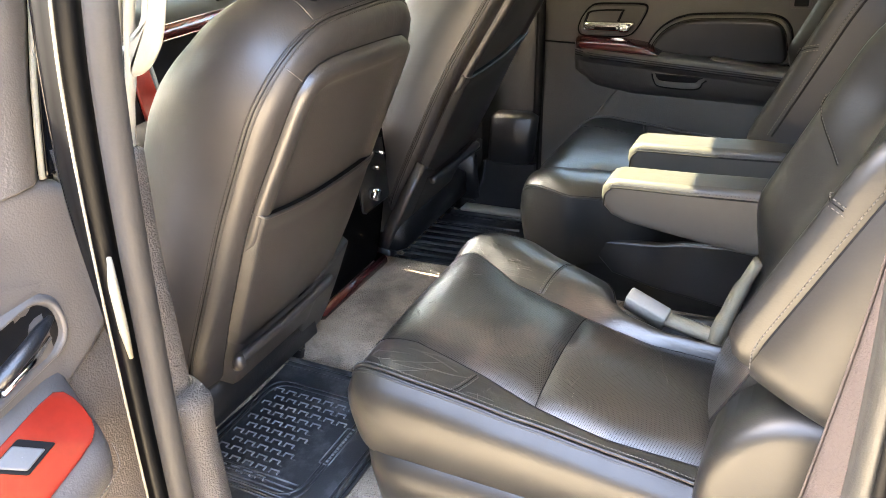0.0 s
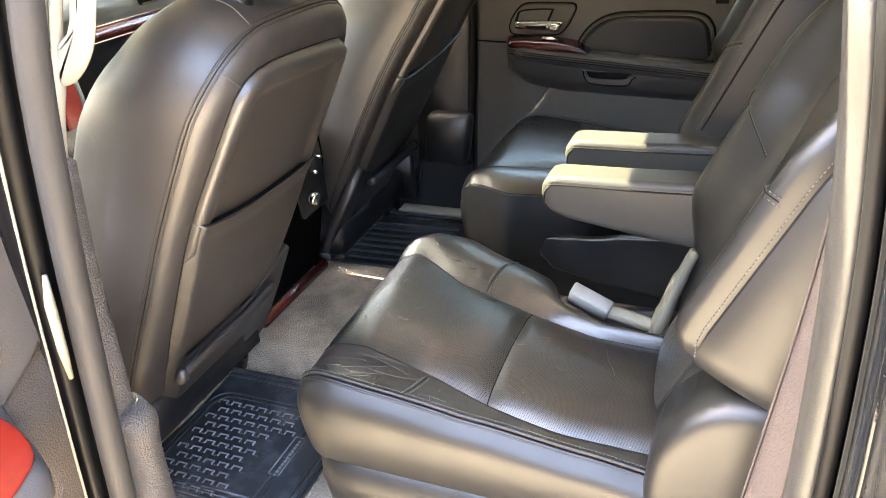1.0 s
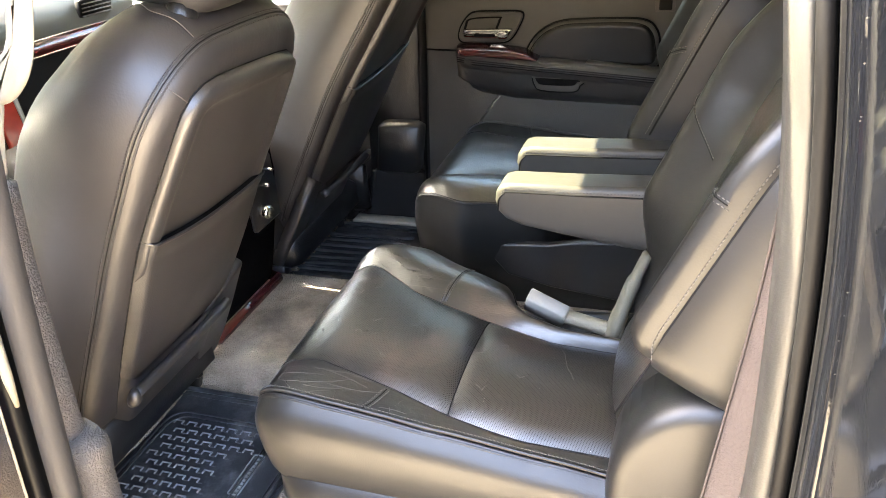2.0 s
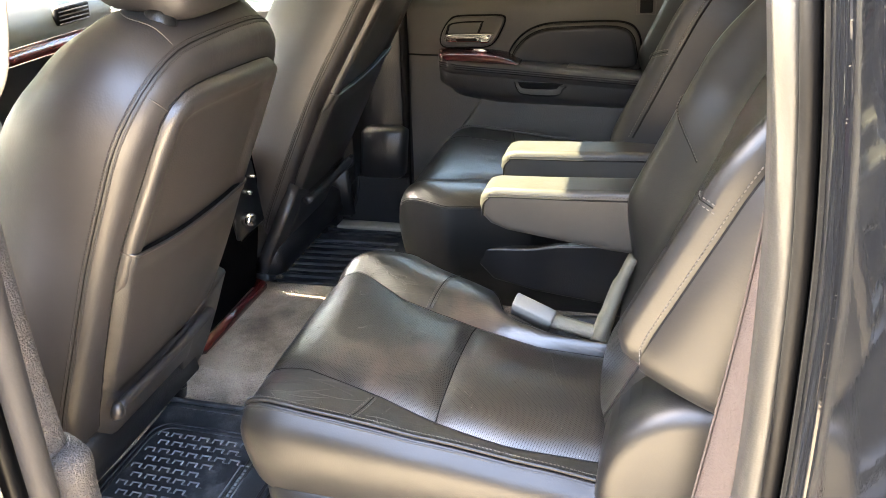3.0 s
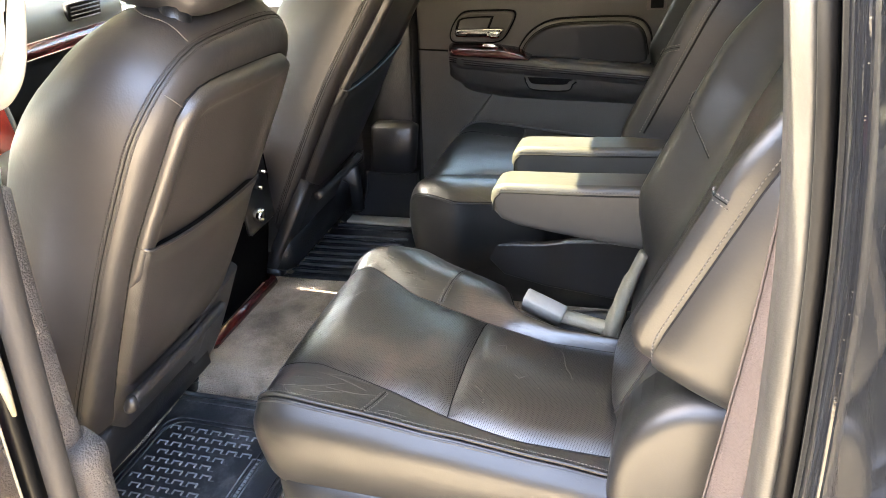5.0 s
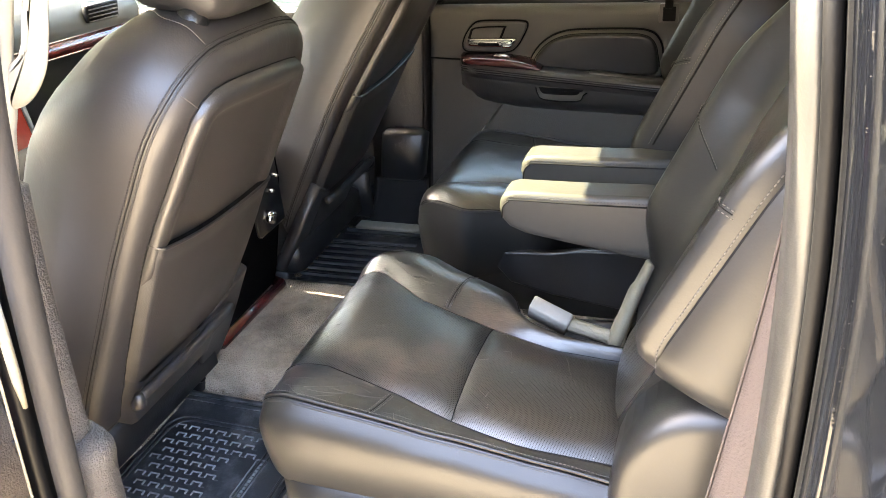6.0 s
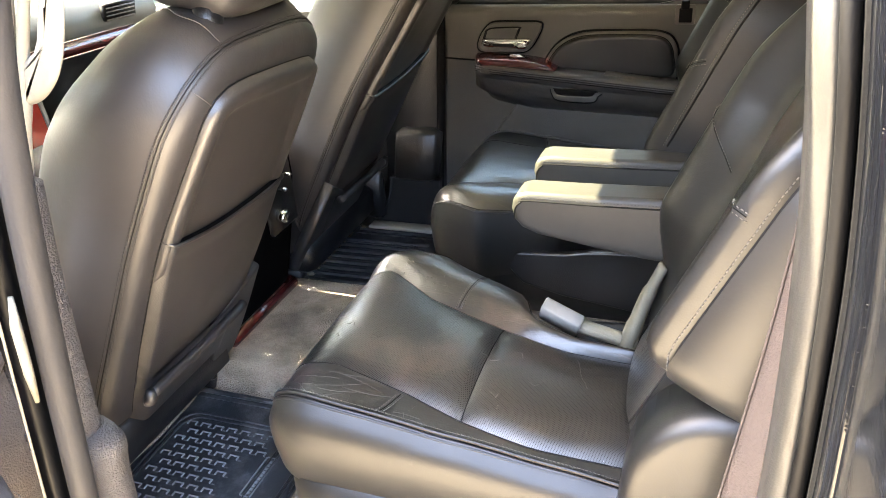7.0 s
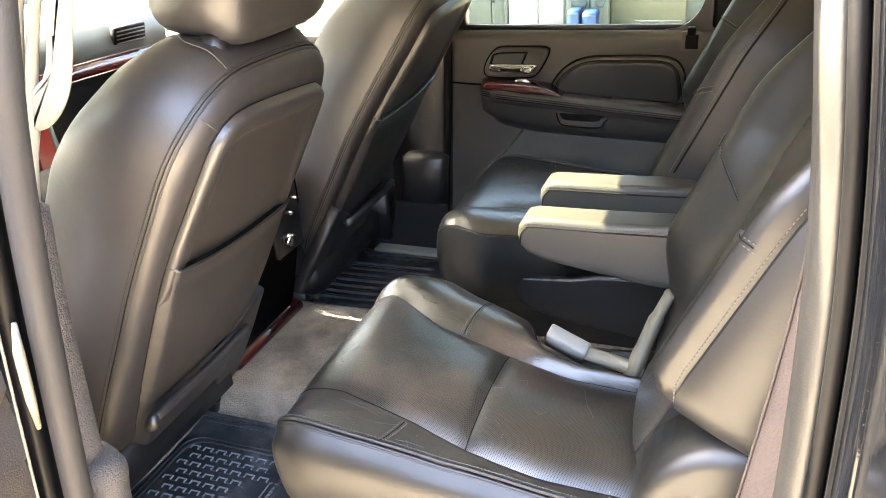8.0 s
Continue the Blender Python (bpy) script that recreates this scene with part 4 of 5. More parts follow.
    part("back_panel", merge(grid([[r[50], r[51], r[0]] for r in brow]), (list(brow[-1]), [tuple(range(len(brow[-1])))])), M_PLASTIC, st)
    for c in (8, 42):
        e = [r[c] for r in brow[10:31]]
        sm = part("seam", tube(e, 0.0022, 6), M_SEAM, st)
        for dc in (-0.008, 0.008):
            part("stitching", stitches([(p[0] + dc * ca, p[1] + (s * -0.0006 if c == 42 else s * 0.0012), p[2] - dc * sa) for p in e]), M_THREAD, sm)
    for c in (18, 32):
        part("seam", tube([(p[0] - 0.0005, p[1], p[2]) for p in (r[c] for r in brow)], 0.0018, 6), M_SEAM, st)
    for c0, c1, i, lean in ((9, 14, 21, 0.0), (34, 41, 15, 0.6)):
        ln = [tuple(Vector(brow[i + int(lean * k)][c]).lerp(Vector(brow[i + int(lean * k) + 1][c]), lean * k % 1) + Vector((-0.001, 0, 0.001))) for k, c in enumerate(range(c0, c1 + 1))]
        sm = part("cross_seam", tube(ln, 0.0008, 6), M_SEAM, st)
        part("stitching", stitches([(p[0], p[1], p[2] - 0.005) for p in ln]), M_THREAD, sm)
        part("stitching", stitches([(p[0], p[1], p[2] + 0.005) for p in ln]), M_THREAD, sm)
    # recliner cover between cushion and backrest
    rows3 = []
    for yq, ins in ((0.560, 0.0), (0.632, 0.0), (0.646, 0.004), (0.655, 0.014), (0.659, 0.028)):
        ring = []
        for k in range(36):
            a = 2 * math.pi * k / 36
            ca2, sa2 = math.cos(a), math.sin(a)
            ring.append((0.648 + (0.118 - ins) * math.copysign(abs(ca2) ** 0.8, ca2) + 0.15 * (0.158 - ins) * sa2, Y(yq), 0.328 + (0.158 - ins) * math.copysign(abs(sa2) ** 0.8, sa2)))
        rows3.append(ring)
    part("recliner_cover", grid(rows3, True, True, True), M_SEAT, st, "rounded leather-covered recliner housing")
    # folding armrest on the inner side
    prof = [(0.250, 0.488), (0.252, 0.506), (0.262, 0.520), (0.280, 0.526), (0.40, 0.527), (0.62, 0.533), (0.64, 0.50), (0.63, 0.395), (0.50, 0.405), (0.38, 0.424), (0.30, 0.438), (0.268, 0.452), (0.255, 0.468)]
    arows = []
    for y, k in ((0.0555, 0.022), (0.0556, 0.014), (0.057, 0.008), (0.060, 0.003), (0.066, 0.0), (0.068, 0.0), (0.120, 0.0), (0.122, 0.0), (0.128, 0.003), (0.131, 0.008), (0.1324, 0.014), (0.1325, 0.022)):
        cxx, czz = 0.44, 0.475
        arows.append([(cxx + (a - cxx) * (1 - k / 0.19), Y(y), czz + (b - czz) * (1 - k / 0.05)) for a, b in prof])
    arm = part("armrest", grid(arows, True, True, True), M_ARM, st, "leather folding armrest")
    for y, rise in ((0.0556, 0.0010), (0.1324, -0.0010)):
        ln = [(0.2565, Y(y), 0.470), (0.2585, Y(y), 0.492), (0.270, Y(y), 0.506), (0.288, Y(y), 0.5105), (0.45, Y(y), 0.5115), (0.62, Y(y), 0.516)]
        wl = part("welt", tube(spline(ln, 6), 0.0018, 6), M_SEAM, arm)
        part("stitching", stitches([(p[0] + (0.003 if p[2] < 0.5 else 0.0), p[1] + Y(rise * 1.3), p[2] + 0.0055) for p in spline(ln, 6)[6:]], 0.0062, 0.0010), M_DARKTHREAD, wl)
    return st


captain_seat(-1, "dark leather captain's seat with perforated inserts in the open doorway")
captain_seat(1, "dark leather captain's seat beside the closed far door", -0.06)

# ---- the closed far door ----
FY = 0.77


def far(u, v, w):
    """A point on the far door: along the vehicle, up, and out into the cabin."""
    return (u, FY - w, v)


fd = thing("far_door", (0.2, 0.8, 0.0), "closed rear door with dark trim, wood strip and armrest", "car door")
# trim panel with a front edge that leans
rows = []
for k in range(25):
    z = -0.03 + 0.727 * k / 24
    x0 = -0.232 + 0.050 * (z + 0.07) / 0.77
    w = 0.004 * smooth01((z - 0.50) / 0.03)
    rows.append([far(x0 + (0.60 - x0) * j / 12, z, w) for j in range(13)])
rows.append([far(-0.18 + 0.78 * j / 12, 0.700, -0.05) for j in range(13)])
part("trim_panel", grid(rows), M_DOORTRIM, fd)
part("door_shell", box(-0.25, 0.78, 0.80, 0.86, -0.10, 0.69), M_PAINT, fd)
wf = part("window_frame", merge(box(-0.26, -0.14, 0.765, 0.83, 0.70, 1.20, 0.01), box(0.55, 0.64, 0.765, 0.83, 0.70, 1.20, 0.01)), M_PLASTIC, fd, "dark window surround")
corner = [(0.565, 0.690), (0.565, 1.0)] + [(p.x, p.y) for p in spline([(0.540, 0.86, 0), (0.532, 0.80, 0), (0.520, 0.758, 0), (0.500, 0.728, 0), (0.472, 0.708, 0), (0.430, 0.699, 0)], 5)] + [(0.430, 0.690)]
part("frame_corner", plate(corner, 0.02, lambda u, v, w: (u, 0.800 - w, v)), M_PLASTIC, wf, smooth=False)
part("sill_seal", box(-0.16, 0.56, 0.785, 0.80, 0.695, 0.712, 0.004), M_PLASTIC, fd)
part("pane", box(-0.15, 0.56, 0.806, 0.811, 0.69, 1.18, 0.001), M_TINT, fd, "tinted side window", smooth=False)
# handle bezel and pull
bez = [(-0.081, 0.590), (-0.071, 0.614), (-0.050, 0.640), (-0.025, 0.651), (0.040, 0.652), (0.098, 0.651), (0.110, 0.640), (0.098, 0.612), (0.078, 0.582), (0.054, 0.568), (0.0, 0.566), (-0.062, 0.567), (-0.079, 0.575)]
bez = [(p.x, p.y) for p in spline([(a, b, 0) for a, b in bez + bez[:1]], 4)[:-1]]
cb = (0.012, 0.606)


def shrink(o, k, kv=None):
    return [(cb[0] + (a - cb[0]) * k, cb[1] + (b - cb[1]) * (kv or k)) for a, b in o]


hb = part("handle_bezel", grid([[far(u, v, w) for u, v in shrink(bez, k, kv)] for k, kv, w in ((1.03, 1.05, 0.002), (1.0, 1.0, 0.010), (0.97, 0.95, 0.0125), (0.93, 0.89, 0.0115), (0.5, 0.5, 0.009), (0.02, 0.02, 0.009))], False, True, True), M_DOORTRIM, fd, "moulded handle surround")
part("bezel_groove", tube([far(a, b, 0.0055) for a, b in shrink(bez + bez[:1], 1.035, 1.06)], 0.0032, 6), M_SEALSHADE, hb)
cav = [(-0.070, 0.590), (-0.062, 0.616), (-0.044, 0.636), (0.044, 0.640), (0.048, 0.632), (0.034, 0.600), (0.028, 0.588)]
cav = [(p.x, p.y) for p in spline([(a, b, 0) for a, b in cav + cav[:1]], 4)[:-1]]
# black fill paints the shade inside the handle cavity
part("handle_cup", slab(cav, 0.0135, far, 0.002, 3, 0.010), M_SEALSHADE, hb)
lever = [(-0.063, 0.606), (0.030, 0.607), (0.078, 0.606), (0.076, 0.594), (0.060, 0.582), (0.020, 0.581), (-0.055, 0.583), (-0.067, 0.592)]
lever = [(p.x, p.y) for p in spline([(a, b, 0) for a, b in lever + lever[:1]], 4)[:-1]]
hd = part("handle", merge(slab(lever, 0.026, far, 0.008), slab([(0.053 + a, 0.590 + b) for a, b in rrect(0.017, 0.011, 0.010)], 0.031, far, 0.008)), M_CHROME, hb, "chrome inner door handle")
# dark plate on the lever, painted shade of a gap
part("handle_shadow_gap", slab([(0.0 + a, 0.590 + b) for a, b in rrect(0.032, 0.0045, 0.004)], 0.0265, far, 0.001), M_SEAM, hd)
# armrest: rounded ledge, boat-shaped
rows = []
for k in range(33):
    t = k / 32
    x = -0.088 + 0.70 * t
    e = min(1.0, (x + 0.092) / 0.07)
    r = (1 - (1 - e) ** 2) ** 0.5
    zt = 0.550 - 0.062 * t
    zb = zt - 0.140 * r * (1 - 0.38 * max(0, 0.25 - t) * 4 * 0.5) + 0.033 * t
    d = 0.078 * r + 0.004
    rows.append([far(x, zt, 0.0), far(x, zt + 0.002, d * 0.5), far(x, zt, d * 0.86), far(x, zt - 0.008, d * 0.98), far(x, zt - 0.020, d), far(x, zt - 0.034, d * 0.985), far(x, zt - 0.038, d * 0.90), far(x, zt - 0.043, d * 0.90), far(x, zt - 0.080, d * 0.84), far(x, zb + 0.02, d * 0.62), far(x, zb, d * 0.3), far(x, zb - 0.006, 0.0)])
ar = part("door_armrest", grid(rows, True, True), M_DOORPAD, fd, "padded dark door armrest")
for dz in (0.012, 0.018, 0.024):
    part("welt", tube([far(-0.075 + 0.585 * k / 20, 0.549 - 0.052 * (k / 20) - dz, 0.083 * min(1, 0.78 + k * 0.11)) for k in range(21)], 0.0016, 6), M_SEAM, ar)
rows = []
for k in range(21):
    t = k / 20
    x = -0.084 + 0.246 * t
    e = min(1.0, (x + 0.086) / 0.03)
    zb, zt = 0.543 - 0.014 * t, 0.560 - 0.005 * t - 0.024 * t ** 5
    d = 0.062 * (1 - (1 - e) ** 2) ** 0.5 + 0.012
    rows.append([far(x, zt + 0.002, 0.0), far(x, zt + 0.002, d * 0.75), far(x, zt - 0.001, d * 0.95), far(x, (zt + zb) / 2, d), far(x, zb, d * 0.99), far(x, zb - 0.002, 0.0)])
part("wood_strip", grid(rows, True, True), M_WOOD, fd, "glossy dark red wood strip")
part("window_switch", tube([far(0.02, 0.561, 0.050), far(0.03, 0.566, 0.052), far(0.055, 0.565, 0.052), far(0.07, 0.560, 0.05)], [0.003, 0.006, 0.006, 0.003], 8), M_CHROME, fd)
# pull cup in the armrest's face
cupo = [(0.148, 0.487), (0.287, 0.475), (0.285, 0.460), (0.266, 0.442), (0.174, 0.445), (0.154, 0.462)]
cupo = [(p.x, p.y) for p in spline([(a, b, 0) for a, b in cupo + cupo[:1]], 4)[:-1]]
pc = part("pull_cup", slab(cupo, 0.0755, far, 0.004), M_DOORTRIM, fd)
part("cup_groove", tube([far(a, b, 0.0735) for a, b in cupo[6:]], 0.0024, 6), M_SEALSHADE, pc)
# raised black plate: the hollow's shade is put into its colour
part("cup_hollow_shade", slab([(0.217 + (a - 0.217) * 0.86, 0.472 + (b - 0.466) * 0.50) for a, b in cupo], 0.0768, far, 0.002), M_SEALSHADE, pc)
# padded panel above the armrest
pad = [(0.135, 0.515), (0.120, 0.538), (0.141, 0.576), (0.172, 0.604), (0.212, 0.622), (0.265, 0.629), (0.40, 0.631), (0.452, 0.625), (0.478, 0.606), (0.491, 0.568), (0.489, 0.500), (0.38, 0.495), (0.25, 0.505)]
pad = [(p.x, p.y) for p in spline([(a, b, 0) for a, b in pad + pad[:1]], 5)[:-1]]
part("padded_surround", slab(pad, 0.017, far, 0.012), M_DOORTRIM, fd)
part("pad_groove", tube([far(a, b, 0.0055) for a, b in pad + pad[:1]], 0.0046, 6), M_SEALSHADE, fd)
part("trim_split", tube([far(-0.195, 0.545, 0.004), far(-0.14, 0.542, 0.005), far(-0.085, 0.540, 0.006)], 0.0028, 6), M_SEALSHADE, fd)
inn = [(0.31 + (a - 0.31) * 0.93, 0.56 + (b - 0.56) * 0.86) for a, b in pad]
pd = part("padded_panel", slab(inn, 0.026, far, 0.010), M_BLACKLEATHER, fd, "stitched dark leather door pad")
part("seam", tube([far(a, b, 0.0175) for a, b in inn[2:-16]], 0.002, 6), M_SEAM, pd)
part("stitching", stitches([far(0.31 + (a - 0.31) * 0.965, 0.56 + (b - 0.56) * 0.93, 0.0185) for a, b in inn[2:-16]]), M_THREAD, pd)
led = [(0.285, 0.508), (0.300, 0.522), (0.49, 0.500), (0.49, 0.484), (0.35, 0.492)]
part("storage_ledge", slab(led, 0.055, far, 0.006), M_GREYPLASTIC, fd)
# lower map pocket
low = [(-0.10, -0.02), (-0.085, 0.26), (0.005, 0.375), (0.045, 0.425), (0.50, 0.405), (0.55, 0.400), (0.55, -0.02)]
part("lower_pocket", slab(low, 0.030, far, 0.010), M_DOORTRIM, fd)
# child lock tab
part("latch_plate", slab([(0.501 + a, 0.672 + b) for a, b in rrect(0.026, 0.026, 0.005)], 0.006, far, 0.002), M_GREYPLASTIC, fd)
part("latch_tab", merge(slab([(0.502 + a, 0.671 + b) for a, b in rrect(0.017, 0.019, 0.003)], 0.010, far, 0.002), slab([(0.500 + a, 0.698 + b) for a, b in rrect(0.011, 0.012, 0.003)], 0.014, far, 0.003)), M_SEAM, fd)

# ---- far pillar between the doors ----
bp = thing("pillar_far", (-0.3, 0.75, 0.0), "dark scuffed lower pillar trim with a stepped cover", "pillar", "", "structure")
rows = []
for k in range(15):
    z = -0.02 + 0.70 * k / 14
    xr = -0.222 + 0.045 * z / 0.7
    spread = 0.16 * max(0, (0.16 - z) / 0.16) ** 2
    rows.append([(xr, 0.80, z), (xr - 0.004, 0.735, z), (xr - 0.02, 0.722, z), (xr - 0.10, 0.718, z), (xr - 0.19 - spread, 0.722, z), (xr - 0.21 - spread, 0.80, z)])
part("lower_cover", grid(rows, False, True), M_PILLARGREY, bp)
step = box(-0.074, 0.074, 0.676, 0.735, 0.164, 0.336, 0.014)
part("step_cover", ([(a - 0.282 + 0.15 * (c - 0.25), b, c) for a, b, c in step[0]], step[1]), M_PILLARGREY, bp, "stepped grey plastic cover")
flare = [(p.x, p.y) for p in spline([(-0.384, 0.164, 0), (-0.390, 0.120, 0), (-0.406, 0.070, 0), (-0.440, 0.022, 0), (-0.490, -0.008, 0), (-0.545, -0.016, 0)], 6)]
part("kick_cover", plate([(-0.214, 0.164)] + flare + [(-0.545, -0.03), (-0.218, -0.03)], 0.020, lambda u, v, w: (u, 0.722 - w, v)), M_PILLARGREY, bp, "flared grey kick plate", False)
part("kick_rim", tube([(a, 0.704, b) for a, b in flare], 0.006, 8), M_PILLARGREY, bp)
part("sill_strip", box(-0.56, -0.10, 0.655, 0.700, -0.012, 0.004, 0.003), M_CREAM, bp, "pale sill strip")
part("upper_cover", box(-0.40, -0.17, 0.715, 0.80, 0.684, 1.20, 0.012), M_CREAM, bp, "cream upper cover")
part("door_seal", tube(spline([(-0.235, 0.735, -0.03), (-0.222, 0.735, 0.2), (-0.20, 0.735, 0.45), (-0.185, 0.735, 0.70), (-0.18, 0.72, 1.15)], 6), 0.014, 8), M_SEAM, bp)

# ---- rubber mats ----


def rubber_mat(x0, x1, y0, y1, label, flip, flat_rows=False):
    m = thing("floor_mat", ((x0 + x1) / 2, (y0 + y1) / 2, 0), label, "floor mat", "floor mats")
    o = [((x0 + x1) / 2 + a, (y0 + y1) / 2 + b) for a, b in rrect((x1 - x0) / 2, (y1 - y0) / 2, 0.05)]
    part("tray", slab(o, 0.010, lambda u, v, w: (u, v, w - 0.008), 0.003), M_RUBBER, m)
    for ins, h, r in ((0.006, 0.008, 0.006), (0.022, 0.003, 0.002), (0.076, 0.003, 0.0028), (0.088, 0.003, 0.0028)):
        ring = [((x0 + x1) / 2 + a, (y0 + y1) / 2 + b, h) for a, b in rrect((x1 - x0) / 2 - ins, (y1 - y0) / 2 - ins, 0.045)]
        part("rim", tube(ring + ring[:1], r, 6), M_RUBBER, m)
    return m


MX0, MX1, MY0, MY1 = -0.555, -0.12, -0.72, -0.255
nm = rubber_mat(MX0, MX1, MY0, MY1, "black moulded rubber mat dusted with dried dirt", 1)
base_brick = mesh_of("tread_bar", *merge(box(-0.0125, 0.0105, -0.0012, 0.0012, 0.0, 0.004, 0.0006), box(0.0080, 0.0105, -0.0105, -0.0012, 0.0, 0.004, 0.0006), box(-0.0125, -0.0100, -0.0105, -0.0012, 0.0, 0.0035, 0.0006)), M_DUST, False)
low_brick = mesh_of("tread_bar", *merge(box(0.0112, 0.0205, -0.0112, -0.0092, 0.0, 0.0025, 0.0006)), M_RUBBER, False)
for i in range(11):
    for j in range(12):
        x = MX0 + 0.112 + 0.0345 * i + (0.017 if j % 2 else 0)
        y = MY1 - 0.106 - 0.0245 * j
        if x > -0.225 or (x > -0.275 and y < -0.42) or y < MY0 + 0.10:
            continue
        for me in (base_brick, low_brick):
            ob = new("tread_bar", me)
            ob.parent = nm
            ob.matrix_parent_inverse = nm.matrix_world.inverted()
            ob.matrix_basis = pose(x, y, 0.0015)
plate = part("name_plate", merge(tube([(p[0], p[1], 0.004) for p in [(-0.205 + a, -0.475 + b, 0) for a, b in rrect(0.012, 0.055, 0.004)] + [(-0.205 + 0.012, -0.475 + 0.051, 0)]], 0.0016, 6), *[box(-0.2105, -0.1995, -0.522 + 0.0098 * k, -0.5152 + 0.0098 * k, 0.001, 0.0035, 0.0008) for k in range(10)]), M_WHITEMARK, nm, "raised framed lettering plate")
for k in range(5):
    yv = MY0 + 0.07 + 0.013 * k
    part("groove_rib", tube([(MX0 + 0.06, yv, 0.003), (MX1 - 0.10, yv, 0.003)], 0.0028, 6), M_RUBBER, nm)
fm = rubber_mat(-0.62, -0.15, 0.25, 0.62, "black moulded rubber mat in the far footwell", -1)
for k in range(8):
    part("groove_rib", tube(spline([(-0.57, 0.29 + 0.036 * k, 0.003), (-0.40, 0.285 + 0.037 * k, 0.006), (-0.21, 0.30 + 0.036 * k, 0.003)], 4), 0.006, 6), M_RUBBER, fm)

# ---- console behind the front seats ----
cs = thing("centre_console", (-0.6, 0, 0.05), "black centre console with rear knobs and red wood foot trim", "console")
rows = []
for z, x, hw in ((0.09, -0.465, 0.150), (0.14, -0.450, 0.152), (0.25, -0.425, 0.155), (0.40, -0.395, 0.155), (0.47, -0.395, 0.153), (0.50, -0.42, 0.145)):
    rows.append([(-1.04, -hw, z), (x - 0.03, -hw, z), (x - 0.006, -hw + 0.008, z), (x, -hw + 0.03, z), (x, hw - 0.03, z), (x - 0.006, hw - 0.008, z), (x - 0.03, hw, z), (-1.04, hw, z)])
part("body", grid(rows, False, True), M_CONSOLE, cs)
part("wood_strip", grid([[(a + dx, b, z) for a, b in ((-0.95, -0.160), (-0.48, -0.160), (-0.453, -0.150), (-0.450, 0.150), (-0.48, 0.160), (-0.95, 0.160))] for dx, z in ((-0.012, 0.058), (0.000, 0.062), (0.006, 0.070), (0.007, 0.078), (0.005, 0.086), (-0.006, 0.092))]), M_WOOD, cs, "glossy dark red wood foot trim")
part("stack", box(-1.30, -1.185, -0.13, 0.17, 0.06, 0.66, 0.012), M_PLASTIC, cs)


def stack_face(u, v, w):
    return -1.184 + w + 0.10 * (0.5 - v), u, v


part("stack_panel", slab([(0.075, 0.36), (0.152, 0.36), (0.148, 0.63), (0.084, 0.63)], 0.012, stack_face, 0.005), M_WOODLIT, cs, "glossy red wood stack panel in a lit tone")
part("stack_trim", slab([(0.153, 0.36), (0.166, 0.36), (0.162, 0.63), (0.149, 0.63)], 0.014, stack_face, 0.004), M_BUCKLE, cs, "pale stack edge trim")
part("stack_knob", tube([(-1.15, 0.055, 0.42), (-1.12, 0.055, 0.42), (-1.112, 0.055, 0.42)], [0.018, 0.017, 0.010], 14), M_BUCKLE, cs, "grey control knob")
part("control_plate", box(-0.406, -0.391, 0.005, 0.13, 0.29, 0.46, 0.006), M_PLASTIC, cs)
for y, z, r in ((0.043, 0.335, 0.018), (0.058, 0.400, 0.006), (0.086, 0.430, 0.005)):
    kb = part("knob", tube([(-0.395, y, z), (-0.380, y, z), (-0.370, y, z), (-0.366, y, z)], [r, r, r * 0.92, r * 0.5], 14), M_CHROME, cs, "chrome control knob")
    part("knob_face", tube([(-0.368, y, z), (-0.364, y, z)], [r * 0.6, r * 0.55], 12), M_PLASTIC, kb)

# ---- buckle and strap beside the near cushion ----
bk = thing("belt_buckle", (0.35, -0.23, 0.3), "grey belt buckle on a cream stalk beside the cushion", "belt buckle")
part("buckle_head", bmix(box(-0.040, 0.040, -0.014, 0.014, -0.024, 0.024, 0.003), pose(0.368, -0.226, 0.320, 28, 20, -8)), M_BUCKLE, bk)
part("stalk", tube(spline([(0.395, -0.225, 0.308), (0.42, -0.226, 0.302), (0.46, -0.228, 0.294), (0.51, -0.232, 0.286)], 5), 0.016, 8, 0.8), M_STRAP, bk, "cream stalk sleeve")
sp = thing("seat_side_strap", (0.5, -0.2, 0.3), "cream strap running up the seat's inner side", "strap")
part("webbing", tube(spline([(0.486, -0.232, 0.262), (0.500, -0.222, 0.310), (0.520, -0.200, 0.37), (0.545, -0.185, 0.43)], 6), [0.032] * 8 + [0.028] * 6 + [0.022] * 6, 8, 0.5), M_WEB, sp)

# ---- near pillar between the doors, with seals and jamb ----
pl = thing("pillar_near", (-0.1, -0.85, 0.0), "dark pillar trim with rubber seal in the open doorway", "pillar", "", "structure")


def sweep(line, section):
    """Carry a flat section of (x, y) along points that climb."""
    return grid([[(p[0] + a, p[1] + b, p[2]) for a, b in section] for p in line], True, True, True)


PX = -0.022
inner_line = spline([(-0.185 + PX, -0.79, 0.36), (-0.178 + PX, -0.79, 0.45), (-0.158 + PX, -0.79, 0.65), (-0.142 + PX, -0.785, 0.79)], 6)
part("grained_cover", sweep(inner_line, [(-0.004, -0.025), (0.0, -0.008), (-0.004, 0.012), (-0.03, 0.022), (-0.14, 0.03), (-0.14, -0.03)]), M_GRAIN, pl, "grey grained plastic cover")
part("foot_cover", sweep(spline([(-0.190 + PX, -0.79, -0.02), (-0.172 + PX, -0.79, 0.28), (-0.157 + PX, -0.79, 0.37), (-0.170 + PX, -0.79, 0.395)], 5), [(0.0, -0.035), (0.006, -0.01), (0.0, 0.02), (-0.03, 0.03), (-0.16, 0.035), (-0.16, -0.04)]), M_GRAIN, pl, "grey grained plastic cover")
